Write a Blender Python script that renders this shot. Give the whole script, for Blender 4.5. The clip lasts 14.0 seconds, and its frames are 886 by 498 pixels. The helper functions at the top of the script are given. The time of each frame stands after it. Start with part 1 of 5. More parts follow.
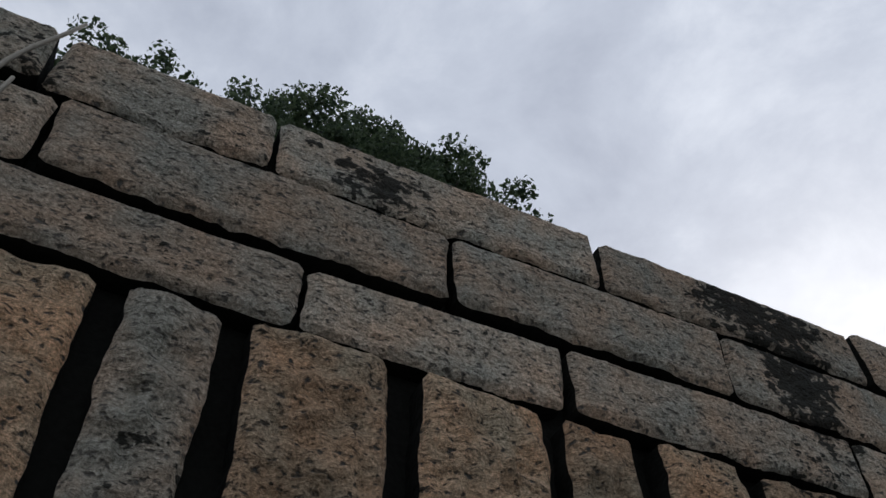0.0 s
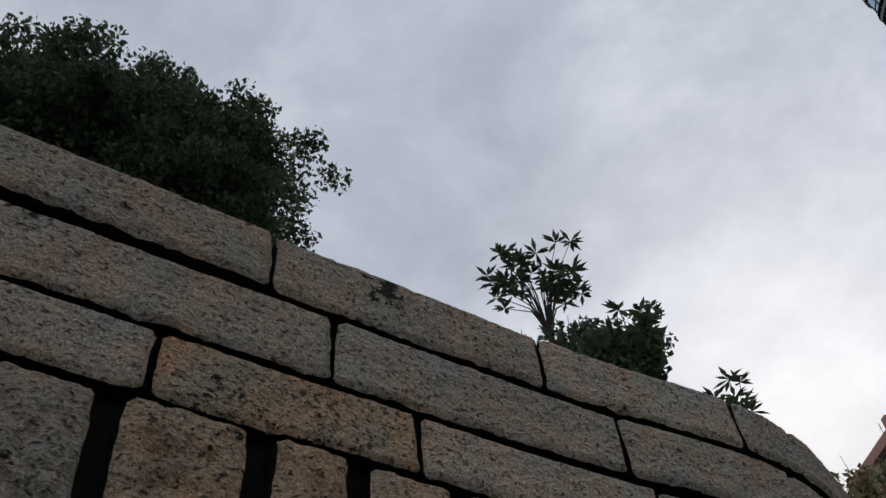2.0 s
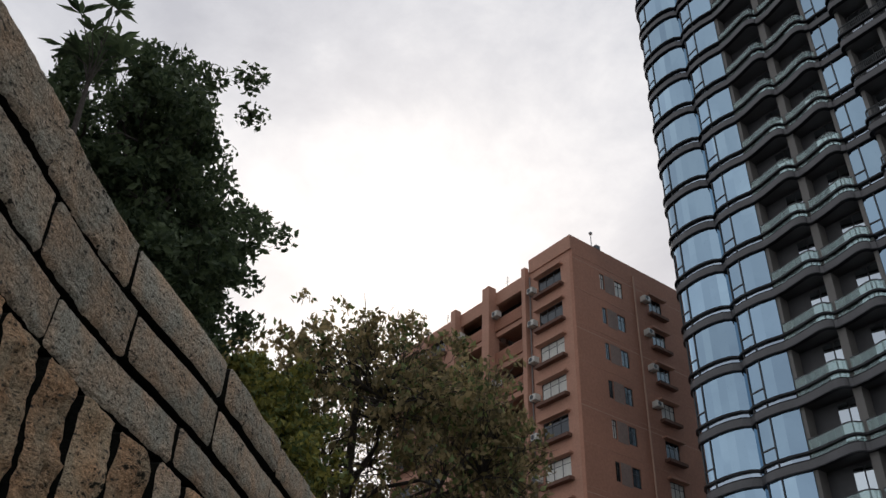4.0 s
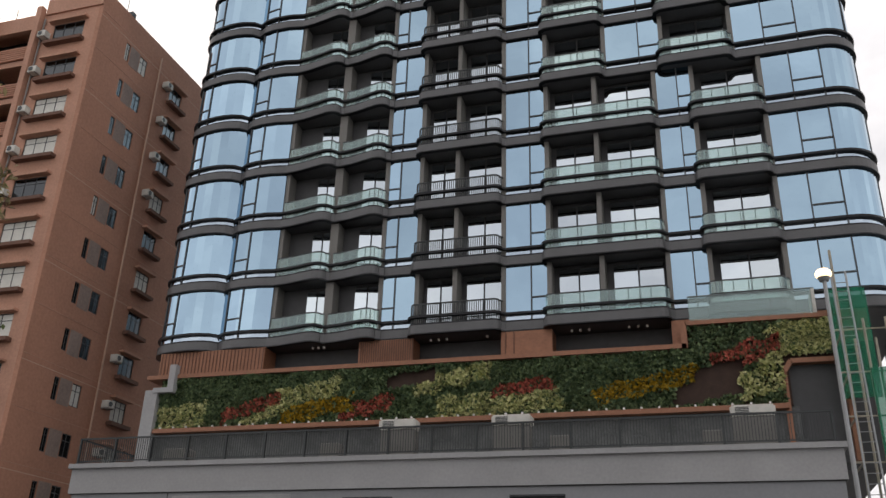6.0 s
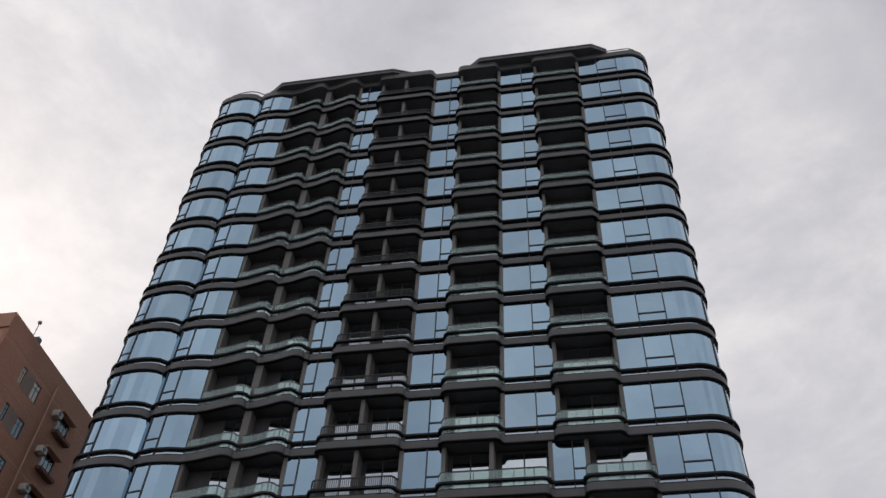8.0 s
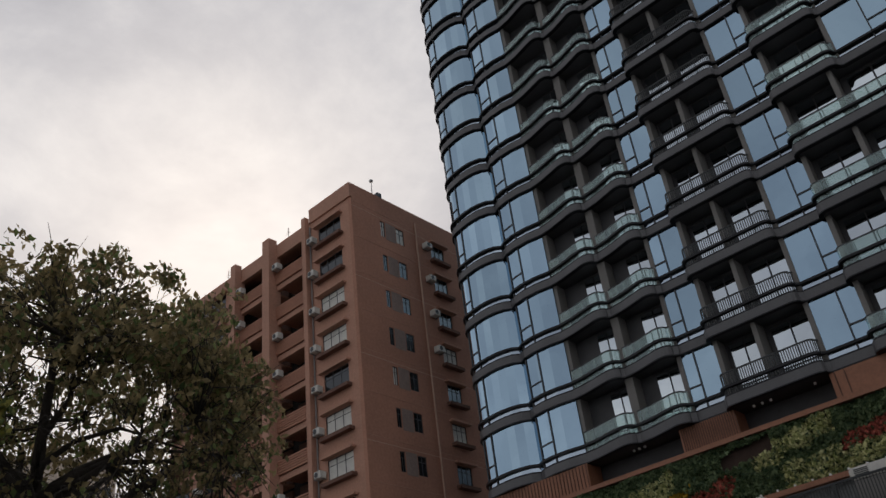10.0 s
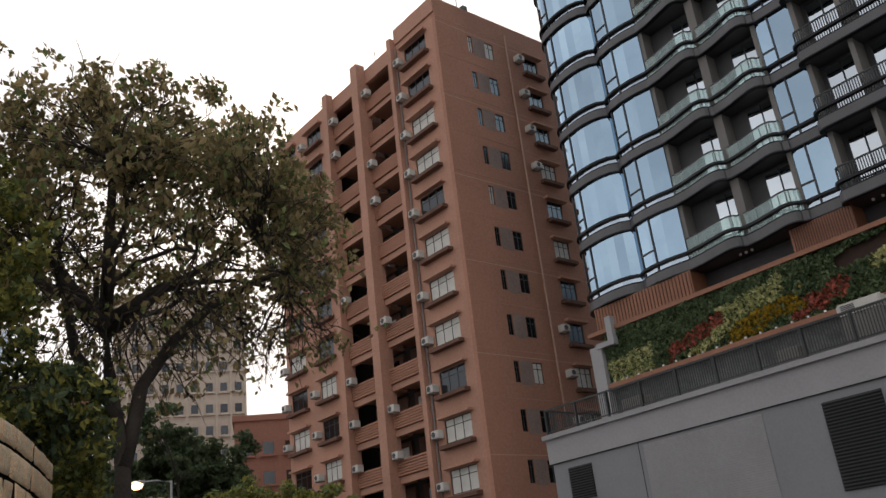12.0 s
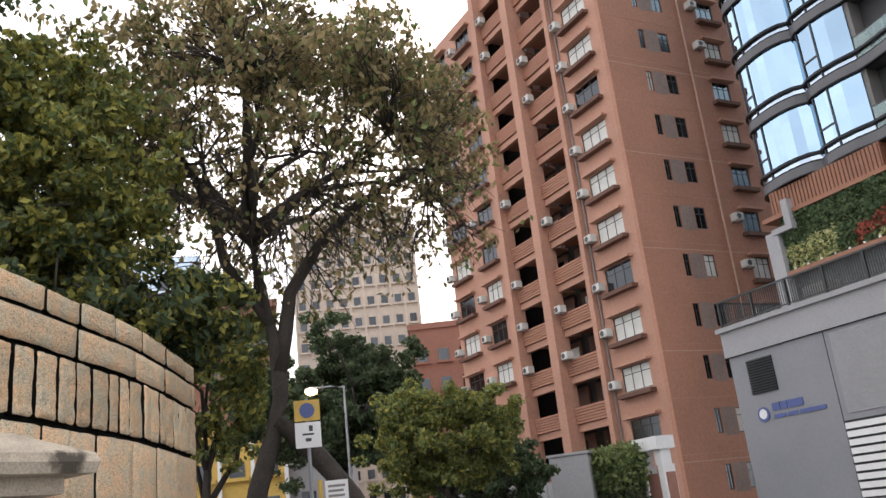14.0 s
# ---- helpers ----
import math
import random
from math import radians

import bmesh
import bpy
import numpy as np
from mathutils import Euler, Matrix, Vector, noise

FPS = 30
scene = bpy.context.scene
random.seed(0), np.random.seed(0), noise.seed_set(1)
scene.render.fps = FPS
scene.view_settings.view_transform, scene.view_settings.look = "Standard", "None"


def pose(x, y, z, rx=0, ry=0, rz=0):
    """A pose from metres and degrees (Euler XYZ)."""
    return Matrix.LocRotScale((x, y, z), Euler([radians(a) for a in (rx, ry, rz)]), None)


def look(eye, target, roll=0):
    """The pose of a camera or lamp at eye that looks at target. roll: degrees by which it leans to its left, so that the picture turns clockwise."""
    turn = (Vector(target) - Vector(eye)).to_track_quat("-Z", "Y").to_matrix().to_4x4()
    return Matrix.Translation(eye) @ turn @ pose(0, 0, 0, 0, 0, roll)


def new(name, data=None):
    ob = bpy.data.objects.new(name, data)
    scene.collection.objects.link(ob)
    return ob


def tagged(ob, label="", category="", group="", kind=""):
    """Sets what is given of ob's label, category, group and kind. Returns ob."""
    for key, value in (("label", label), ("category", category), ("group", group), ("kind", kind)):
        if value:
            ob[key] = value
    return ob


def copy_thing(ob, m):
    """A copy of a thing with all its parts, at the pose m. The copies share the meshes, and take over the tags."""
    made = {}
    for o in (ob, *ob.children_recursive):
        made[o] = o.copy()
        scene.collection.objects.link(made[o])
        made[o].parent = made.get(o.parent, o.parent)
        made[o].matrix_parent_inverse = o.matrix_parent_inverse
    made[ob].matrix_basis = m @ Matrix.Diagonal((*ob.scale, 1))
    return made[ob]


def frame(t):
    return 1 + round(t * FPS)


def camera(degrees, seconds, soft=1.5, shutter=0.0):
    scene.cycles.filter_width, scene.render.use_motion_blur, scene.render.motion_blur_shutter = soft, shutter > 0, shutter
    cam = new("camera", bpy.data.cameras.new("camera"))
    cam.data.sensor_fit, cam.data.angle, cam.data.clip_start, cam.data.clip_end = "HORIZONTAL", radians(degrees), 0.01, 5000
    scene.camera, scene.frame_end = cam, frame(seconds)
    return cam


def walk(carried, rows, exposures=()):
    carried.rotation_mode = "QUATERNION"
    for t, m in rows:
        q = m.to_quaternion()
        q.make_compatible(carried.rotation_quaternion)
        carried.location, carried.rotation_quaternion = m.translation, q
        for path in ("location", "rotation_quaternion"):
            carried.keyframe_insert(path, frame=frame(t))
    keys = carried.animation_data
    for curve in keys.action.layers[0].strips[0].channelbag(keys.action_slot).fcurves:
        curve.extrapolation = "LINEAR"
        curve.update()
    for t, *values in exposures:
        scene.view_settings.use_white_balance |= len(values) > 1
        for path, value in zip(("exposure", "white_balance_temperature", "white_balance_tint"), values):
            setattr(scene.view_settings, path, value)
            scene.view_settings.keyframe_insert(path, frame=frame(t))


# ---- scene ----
cam = camera(53.72, 14.0, soft=1.5)
PATH = [
    (0.0, look((30.936, -45.051, 1.761), (29.625, -45.023, 3.271), -1.6)),
    (0.5, look((30.672, -44.266, 1.722), (29.393, -44.266, 3.260), -1.2)),
    (1.0, look((30.368, -43.498, 1.682), (29.016, -43.378, 3.152), -3.2)),
    (1.5, look((30.006, -42.675, 1.710), (28.639, -42.460, 3.154), -4.1)),
    (2.0, look((29.848, -41.795, 1.685), (28.523, -41.573, 3.167), -6.9)),
    (2.2, look((29.700, -41.493, 1.714), (28.377, -41.273, 3.198), -6.9)),
    (4.3, look((28.636, -38.878, 1.603), (22.262, -33.346, 6.966), 3.55)),
    (4.5, look((28.484, -38.720, 1.604), (22.602, -32.558, 6.840), 1.50)),
    (5.0, look((28.168, -38.359, 1.606), (23.598, -30.923, 6.486), 2.50)),
    (5.5, look((28.033, -38.050, 1.607), (24.672, -29.827, 6.198), 1.58)),
    (6.0, look((28.084, -37.945, 1.603), (25.310, -29.245, 5.680), 1.85)),
    (6.5, look((28.138, -37.779, 1.605), (25.990, -29.333, 6.509), 2.42)),
    (7.0, look((28.278, -37.660, 1.606), (26.638, -29.622, 7.324), 4.34)),
    (7.5, look((28.462, -37.561, 1.607), (27.020, -30.113, 8.122), 3.87)),
    (8.0, look((28.646, -37.507, 1.605), (27.231, -30.906, 8.982), 3.53)),
    (8.2, look((28.739, -37.479, 1.604), (27.196, -31.286, 9.302), 4.20)),
    (8.5, look((28.899, -37.421, 1.600), (26.598, -31.022, 8.932), 1.90)),
    (9.0, look((29.147, -37.128, 1.597), (25.016, -30.922, 8.261), -8.02)),
    (11.5, look((28.646, -34.363, 1.628), (22.137, -27.959, 5.704), -5.22)),
    (12.0, look((28.564, -33.950, 1.618), (21.562, -27.889, 5.392), -6.73)),
    (12.5, look((28.434, -33.567, 1.597), (21.234, -27.619, 5.173), -7.17)),
    (13.0, look((28.321, -33.229, 1.588), (20.575, -27.998, 5.143), -5.71)),
    (13.5, look((28.215, -33.024, 1.560), (20.206, -28.189, 5.093), -5.14)),
    (14.0, look((27.933, -32.803, 1.565), (19.551, -28.246, 4.562), -6.53)),
]
walk(cam, PATH, [(0.0, -0.2, 5850, 9), (0.5, -0.3, 5850, 9), (1.0, -0.28, 5950, 9), (1.5, -0.33, 5950, 9), (2.0, -0.42, 5900, 9), (2.2, -0.4, 5950, 9), (4.3, 0.0, 6500, 10), (5.2, 0.22, 6700, 10), (6.0, 0.65, 6950, 11), (6.5, 0.7, 6900, 11), (7.5, 0.3, 6750, 11), (8.2, -0.2, 6600, 12), (9.0, -0.45, 6550, 11), (11.5, 0.05, 6800, 11), (12.0, 0.4, 6900, 12), (12.5, 0.85, 6900, 12), (13.0, 1.15, 6850, 12), (14.0, 1.5, 6650, 12)])

# ---- world and sun ----
world = bpy.data.worlds.new("overcast_sky")
scene.world = world
world.use_nodes = True
wn, wl = world.node_tree.nodes, world.node_tree.links
wn.clear()
w_out = wn.new("ShaderNodeOutputWorld")
w_bg = wn.new("ShaderNodeBackground")
w_sky = wn.new("ShaderNodeTexSky")
w_sky.sky_type, w_sky.sun_disc = "NISHITA", False
w_sky.sun_elevation, w_sky.sun_rotation = radians(32), radians(-56)
w_sky.air_density, w_sky.dust_density = 1.0, 4.0
w_scale = wn.new("ShaderNodeMix")
w_scale.data_type = "RGBA"
w_scale.blend_type = "MULTIPLY"
w_scale.inputs[0].default_value = 1.0
w_scale.inputs[7].default_value = (0.10, 0.10, 0.10, 1)
w_co = wn.new("ShaderNodeTexCoord")
w_map = wn.new("ShaderNodeMapping")
w_map.inputs["Rotation"].default_value = (0.3, 0.2, 0.5)
w_map.inputs["Scale"].default_value = (1.0, 1.0, 1.6)
w_n1 = wn.new("ShaderNodeTexNoise")
w_n1.inputs["Scale"].default_value, w_n1.inputs["Detail"].default_value, w_n1.inputs["Roughness"].default_value = 3.4, 8.0, 0.60
w_n1.inputs["Distortion"].default_value = 0.25
w_ramp = wn.new("ShaderNodeValToRGB")
w_ramp.color_ramp.elements[0].position, w_ramp.color_ramp.elements[0].color = 0.34, (0.565, 0.572, 0.62, 1)
w_ramp.color_ramp.elements[1].position, w_ramp.color_ramp.elements[1].color = 0.70, (0.97, 0.955, 0.96, 1)
w_mid = w_ramp.color_ramp.elements.new(0.52)
w_mid.color = (0.72, 0.724, 0.762, 1)
w_mix = wn.new("ShaderNodeMix")
w_mix.data_type = "RGBA"
w_mix.inputs[0].default_value = 0.90
wl.new(w_co.outputs["Generated"], w_map.inputs["Vector"])
wl.new(w_map.outputs["Vector"], w_n1.inputs["Vector"])
wl.new(w_n1.outputs["Fac"], w_ramp.inputs["Fac"])
wl.new(w_sky.outputs["Color"], w_scale.inputs[6])
wl.new(w_scale.outputs[2], w_mix.inputs[6])
wl.new(w_ramp.outputs["Color"], w_mix.inputs[7])
wl.new(w_mix.outputs[2], w_bg.inputs["Color"])
# thinner cloud, and so more light, towards the hidden sun
SUN_WAY = Vector((-0.66, 0.45, 0.5)).normalized()
w_dot = wn.new("ShaderNodeVectorMath")
w_dot.operation = "DOT_PRODUCT"
w_dot.inputs[1].default_value = SUN_WAY
w_grad = wn.new("ShaderNodeMapRange")
w_grad.interpolation_type = "SMOOTHSTEP"
w_grad.inputs["From Min"].default_value, w_grad.inputs["From Max"].default_value = 0.0, 1.0
w_grad.inputs["To Min"].default_value, w_grad.inputs["To Max"].default_value = 0.90, 1.01
wl.new(w_co.outputs["Generated"], w_dot.inputs[0])
wl.new(w_dot.outputs["Value"], w_grad.inputs["Value"])
wl.new(w_grad.outputs["Result"], w_bg.inputs["Strength"])
wl.new(w_bg.outputs["Background"], w_out.inputs["Surface"])

sun_data = bpy.data.lights.new("sun", "SUN")
sun_data.energy, sun_data.angle, sun_data.color = 0.5, radians(35), (1.0, 0.95, 0.9)
sun = new("sun", sun_data)
sun.matrix_world = look(tuple(SUN_WAY * 90), (0, 0, 0))

# ---- materials ----


def material(name, base, rough=0.7, metal=0.0, vary=0.25, scale=3.0, fine=40.0, bump=0.3, depth=0.01, dark=None, dark_amount=0.0, random_amount=0.0, spec=0.5):
    """Surface with broad stains, fine grain and relief; dark: colour of patches of growth or soot."""
    m = bpy.data.materials.new(name)
    m.use_nodes = True
    n, l = m.node_tree.nodes, m.node_tree.links
    b = n["Principled BSDF"]
    b.inputs["Roughness"].default_value, b.inputs["Metallic"].default_value = rough, metal
    b.inputs["Specular IOR Level"].default_value = spec
    co = n.new("ShaderNodeTexCoord")
    geo = n.new("ShaderNodeNewGeometry")
    big, small = n.new("ShaderNodeTexNoise"), n.new("ShaderNodeTexNoise")
    big.inputs["Scale"].default_value, big.inputs["Detail"].default_value = scale, 5.0
    small.inputs["Scale"].default_value, small.inputs["Detail"].default_value = fine, 4.0
    l.new(geo.outputs["Position"], big.inputs["Vector"])
    l.new(geo.outputs["Position"], small.inputs["Vector"])
    add = n.new("ShaderNodeMath")
    add.operation = "ADD"
    l.new(big.outputs["Fac"], add.inputs[0])
    l.new(small.outputs["Fac"], add.inputs[1])
    rng = n.new("ShaderNodeMapRange")
    rng.inputs["From Min"].default_value, rng.inputs["From Max"].default_value = 0.6, 1.4
    rng.inputs["To Min"].default_value, rng.inputs["To Max"].default_value = 1.0 - vary, 1.0 + vary
    l.new(add.outputs[0], rng.inputs["Value"])
    value = rng.outputs["Result"]
    if random_amount:
        info = n.new("ShaderNodeObjectInfo")
        r2 = n.new("ShaderNodeMapRange")
        r2.inputs["To Min"].default_value, r2.inputs["To Max"].default_value = 1.0 - random_amount, 1.0 + random_amount
        l.new(info.outputs["Random"], r2.inputs["Value"])
        mul = n.new("ShaderNodeMath")
        mul.operation = "MULTIPLY"
        l.new(value, mul.inputs[0])
        l.new(r2.outputs["Result"], mul.inputs[1])
        value = mul.outputs[0]
    hsv = n.new("ShaderNodeHueSaturation")
    hsv.inputs["Color"].default_value = (*base, 1)
    l.new(value, hsv.inputs["Value"])
    colour = hsv.outputs["Color"]
    if dark:
        patch = n.new("ShaderNodeTexNoise")
        patch.inputs["Scale"].default_value, patch.inputs["Detail"].default_value = scale * 0.6, 8.0
        l.new(geo.outputs["Position"], patch.inputs["Vector"])
        pr = n.new("ShaderNodeMapRange")
        pr.inputs["From Min"].default_value, pr.inputs["From Max"].default_value = 0.68 - dark_amount * 0.3, 0.74 - dark_amount * 0.3
        l.new(patch.outputs["Fac"], pr.inputs["Value"])
        mix = n.new("ShaderNodeMix")
        mix.data_type = "RGBA"
        l.new(pr.outputs["Result"], mix.inputs[0])
        l.new(colour, mix.inputs[6])
        mix.inputs[7].default_value = (*dark, 1)
        colour = mix.outputs[2]
    l.new(colour, b.inputs["Base Color"])
    if bump:
        bp = n.new("ShaderNodeBump")
        bp.inputs["Strength"].default_value, bp.inputs["Distance"].default_value = bump, depth
        l.new(small.outputs["Fac"], bp.inputs["Height"])
        l.new(bp.outputs["Normal"], b.inputs["Normal"])
    return m


def stone_material(name, tint, clean=0.0):
    """Rough split granite: pink-grey crystals, pits, dark growth and pale lichen."""
    m = bpy.data.materials.new(name)
    m.use_nodes = True
    n, l = m.node_tree.nodes, m.node_tree.links
    b = n["Principled BSDF"]
    b.inputs["Roughness"].default_value = 0.9
    b.inputs["Specular IOR Level"].default_value = 0.2
    geo, info = n.new("ShaderNodeNewGeometry"), n.new("ShaderNodeObjectInfo")
    grain = n.new("ShaderNodeTexNoise")
    grain.inputs["Scale"].default_value, grain.inputs["Detail"].default_value, grain.inputs["Roughness"].default_value = 95, 6, 0.75
    pits = n.new("ShaderNodeTexNoise")
    pits.inputs["Scale"].default_value, pits.inputs["Detail"].default_value = 40, 7
    stain = n.new("ShaderNodeTexNoise")
    stain.inputs["Scale"].default_value, stain.inputs["Detail"].default_value = 1.7, 9
    stain.inputs["Roughness"].default_value = 0.7
    warm = n.new("ShaderNodeTexNoise")
    warm.inputs["Scale"].default_value, warm.inputs["Detail"].default_value = 5, 4
    stretch = n.new("ShaderNodeMapping")
    stretch.inputs["Scale"].default_value = (1, 1, 1.7)
    l.new(geo.outputs["Position"], stretch.inputs["Vector"])
    for t in (grain, stain, warm):
        l.new(geo.outputs["Position"], t.inputs["Vector"])
    l.new(stretch.outputs["Vector"], pits.inputs["Vector"])
    g = n.new("ShaderNodeValToRGB")
    e = g.color_ramp.elements
    e[0].position, e[0].color = 0.30, (0.15 * tint[0], 0.13 * tint[1], 0.11 * tint[2], 1)
    e[1].position, e[1].color = 0.70, (0.62 * tint[0], 0.54 * tint[1], 0.46 * tint[2], 1)
    k = e.new(0.5)
    k.color = (0.36 * tint[0], 0.31 * tint[1], 0.255 * tint[2], 1)
    l.new(grain.outputs["Fac"], g.inputs["Fac"])
    hue = n.new("ShaderNodeMix")
    hue.data_type, hue.blend_type = "RGBA", "MULTIPLY"
    wr = n.new("ShaderNodeValToRGB")
    wr.color_ramp.elements[0].position, wr.color_ramp.elements[0].color = 0.35, (0.86, 0.95, 0.96, 1)
    wr.color_ramp.elements[1].position, wr.color_ramp.elements[1].color = 0.65, (1.12, 0.96, 0.82, 1)
    l.new(warm.outputs["Fac"], wr.inputs["Fac"])
    hue.inputs[0].default_value = 1
    l.new(g.outputs["Color"], hue.inputs[6])
    l.new(wr.outputs["Color"], hue.inputs[7])
    hsv = n.new("ShaderNodeHueSaturation")
    rr = n.new("ShaderNodeMapRange")
    rr.inputs["To Min"].default_value, rr.inputs["To Max"].default_value = 0.8, 1.15
    l.new(info.outputs["Random"], rr.inputs["Value"])
    l.new(rr.outputs["Result"], hsv.inputs["Value"])
    l.new(hue.outputs[2], hsv.inputs["Color"])
    sr = n.new("ShaderNodeMapRange")
    sr.inputs["From Min"].default_value, sr.inputs["From Max"].default_value = 1.30 + clean, 1.34 + clean
    sr.inputs["To Max"].default_value = 0.95
    lumps = n.new("ShaderNodeTexNoise")
    lumps.inputs["Scale"].default_value, lumps.inputs["Detail"].default_value, lumps.inputs["Roughness"].default_value = 15, 5, 0.6
    l.new(stretch.outputs["Vector"], lumps.inputs["Vector"])
    blotch = n.new("ShaderNodeMath")
    blotch.operation = "MULTIPLY_ADD"
    blotch.inputs[1].default_value = 0.9
    l.new(lumps.outputs["Fac"], blotch.inputs[0])
    l.new(stain.outputs["Fac"], blotch.inputs[2])
    speck = n.new("ShaderNodeMath")
    speck.operation = "MULTIPLY_ADD"
    speck.inputs[1].default_value = 0.4
    l.new(pits.outputs["Fac"], speck.inputs[0])
    l.new(blotch.outputs[0], speck.inputs[2])
    # dark growth that has spread from single spots over the upper courses
    value = speck.outputs[0]
    for spot, reach in (((28.38, -43.61, 4.18), 0.42), ((28.42, -43.69, 3.82), 0.33), ((28.53, -43.92, 4.2), 0.35), ((29.18, -45.2, 4.08), 0.26), ((29.67, -46.17, 4.05), 0.3), ((27.39, -41.64, 4.17), 0.2), ((17.0, -31.2, 4.2), 0.5)):
        away = n.new("ShaderNodeVectorMath")
        away.operation = "DISTANCE"
        away.inputs[1].default_value = spot
        l.new(geo.outputs["Position"], away.inputs[0])
        fall = n.new("ShaderNodeMapRange")
        fall.inputs["From Min"].default_value, fall.inputs["From Max"].default_value = reach, 0.1 * reach
        fall.inputs["To Max"].default_value = 0.205
        l.new(away.outputs["Value"], fall.inputs["Value"])
        grown = n.new("ShaderNodeMath")
        l.new(value, grown.inputs[0])
        l.new(fall.outputs["Result"], grown.inputs[1])
        value = grown.outputs[0]
    l.new(value, sr.inputs["Value"])
    pr = n.new("ShaderNodeMapRange")
    pr.inputs["From Min"].default_value, pr.inputs["From Max"].default_value = 0.33, 0.43
    l.new(pits.outputs["Fac"], pr.inputs["Value"])
    dirt = n.new("ShaderNodeMix")
    dirt.data_type = "RGBA"
    dirt.inputs[6].default_value = (0.11 + clean, 0.10 + clean * 0.9, 0.085 + clean * 0.75, 1)
    l.new(pr.outputs["Result"], dirt.inputs[0])
    l.new(hsv.outputs["Color"], dirt.inputs[7])
    mix = n.new("ShaderNodeMix")
    mix.data_type = "RGBA"
    l.new(sr.outputs["Result"], mix.inputs[0])
    l.new(dirt.outputs[2], mix.inputs[6])
    mix.inputs[7].default_value = (0.020, 0.021, 0.017, 1)
    l.new(mix.outputs[2], b.inputs["Base Color"])
    add = n.new("ShaderNodeMath")
    add.operation = "MULTIPLY_ADD"
    add.inputs[1].default_value = 0.35
    l.new(grain.outputs["Fac"], add.inputs[0])
    l.new(pr.outputs["Result"], add.inputs[2])
    both = n.new("ShaderNodeMath")
    both.operation = "MULTIPLY_ADD"
    both.inputs[1].default_value = 3.2
    l.new(lumps.outputs["Fac"], both.inputs[0])
    l.new(add.outputs[0], both.inputs[2])
    bp = n.new("ShaderNodeBump")
    bp.inputs["Strength"].default_value, bp.inputs["Distance"].default_value = 1.0 - 3.0 * clean, 0.028
    l.new(both.outputs[0], bp.inputs["Height"])
    l.new(bp.outputs["Normal"], b.inputs["Normal"])
    return m


def leaf_material(name, low, high, through_light=0.4):
    """Leaves that differ in colour one by one and let some light through."""
    m = bpy.data.materials.new(name)
    m.use_nodes = True
    n, l = m.node_tree.nodes, m.node_tree.links
    b = n["Principled BSDF"]
    b.inputs["Roughness"].default_value = 0.55
    b.inputs["Specular IOR Level"].default_value = 0.3
    geo = n.new("ShaderNodeNewGeometry")
    ramp = n.new("ShaderNodeValToRGB")
    ramp.color_ramp.elements[0].color, ramp.color_ramp.elements[1].color = (*low, 1), (*high, 1)
    l.new(geo.outputs["Random Per Island"], ramp.inputs["Fac"])
    l.new(ramp.outputs["Color"], b.inputs["Base Color"])
    tr = n.new("ShaderNodeBsdfTranslucent")
    l.new(ramp.outputs["Color"], tr.inputs["Color"])
    mx = n.new("ShaderNodeMixShader")
    mx.inputs[0].default_value = through_light
    l.new(b.outputs[0], mx.inputs[1])
    l.new(tr.outputs[0], mx.inputs[2])
    l.new(mx.outputs[0], n["Material Output"].inputs["Surface"])
    return m


def coated_glass(name, tint, rough=0.03):
    """Reflective coated glazing: the coating mirrors the sky in its own tint; panes lie slightly uneven."""
    m = bpy.data.materials.new(name)
    m.use_nodes = True
    n, l = m.node_tree.nodes, m.node_tree.links
    b = n["Principled BSDF"]
    b.inputs["Base Color"].default_value = (*tint, 1)
    b.inputs["Metallic"].default_value, b.inputs["Roughness"].default_value = 1.0, rough
    geo, wave = n.new("ShaderNodeNewGeometry"), n.new("ShaderNodeTexNoise")
    wave.inputs["Scale"].default_value = 0.8
    l.new(geo.outputs["Position"], wave.inputs["Vector"])
    bp = n.new("ShaderNodeBump")
    bp.inputs["Strength"].default_value, bp.inputs["Distance"].default_value = 0.25, 0.02
    l.new(wave.outputs["Fac"], bp.inputs["Height"])
    l.new(bp.outputs["Normal"], b.inputs["Normal"])
    info, hsv, rr = n.new("ShaderNodeObjectInfo"), n.new("ShaderNodeHueSaturation"), n.new("ShaderNodeMapRange")
    rr.inputs["To Min"].default_value, rr.inputs["To Max"].default_value = 0.86, 1.1
    hsv.inputs["Color"].default_value = (*tint, 1)
    l.new(info.outputs["Random"], rr.inputs["Value"])
    l.new(rr.outputs["Result"], hsv.inputs["Value"])
    l.new(hsv.outputs["Color"], b.inputs["Base Color"])
    return m


def clear_glass(name, tint, clear=0.55, rough=0.05):
    """Thin guard glass: partly see-through, partly mirroring."""
    m = bpy.data.materials.new(name)
    m.use_nodes = True
    n, l = m.node_tree.nodes, m.node_tree.links
    b = n["Principled BSDF"]
    b.inputs["Base Color"].default_value = (*tint, 1)
    b.inputs["Roughness"].default_value, b.inputs["Metallic"].default_value = rough, 0.6
    tr, mx = n.new("ShaderNodeBsdfTransparent"), n.new("ShaderNodeMixShader")
    tr.inputs["Color"].default_value = (0.85, 0.93, 0.9, 1)
    mx.inputs[0].default_value = clear
    l.new(b.outputs[0], mx.inputs[1])
    l.new(tr.outputs[0], mx.inputs[2])
    l.new(mx.outputs[0], n["Material Output"].inputs["Surface"])
    return m


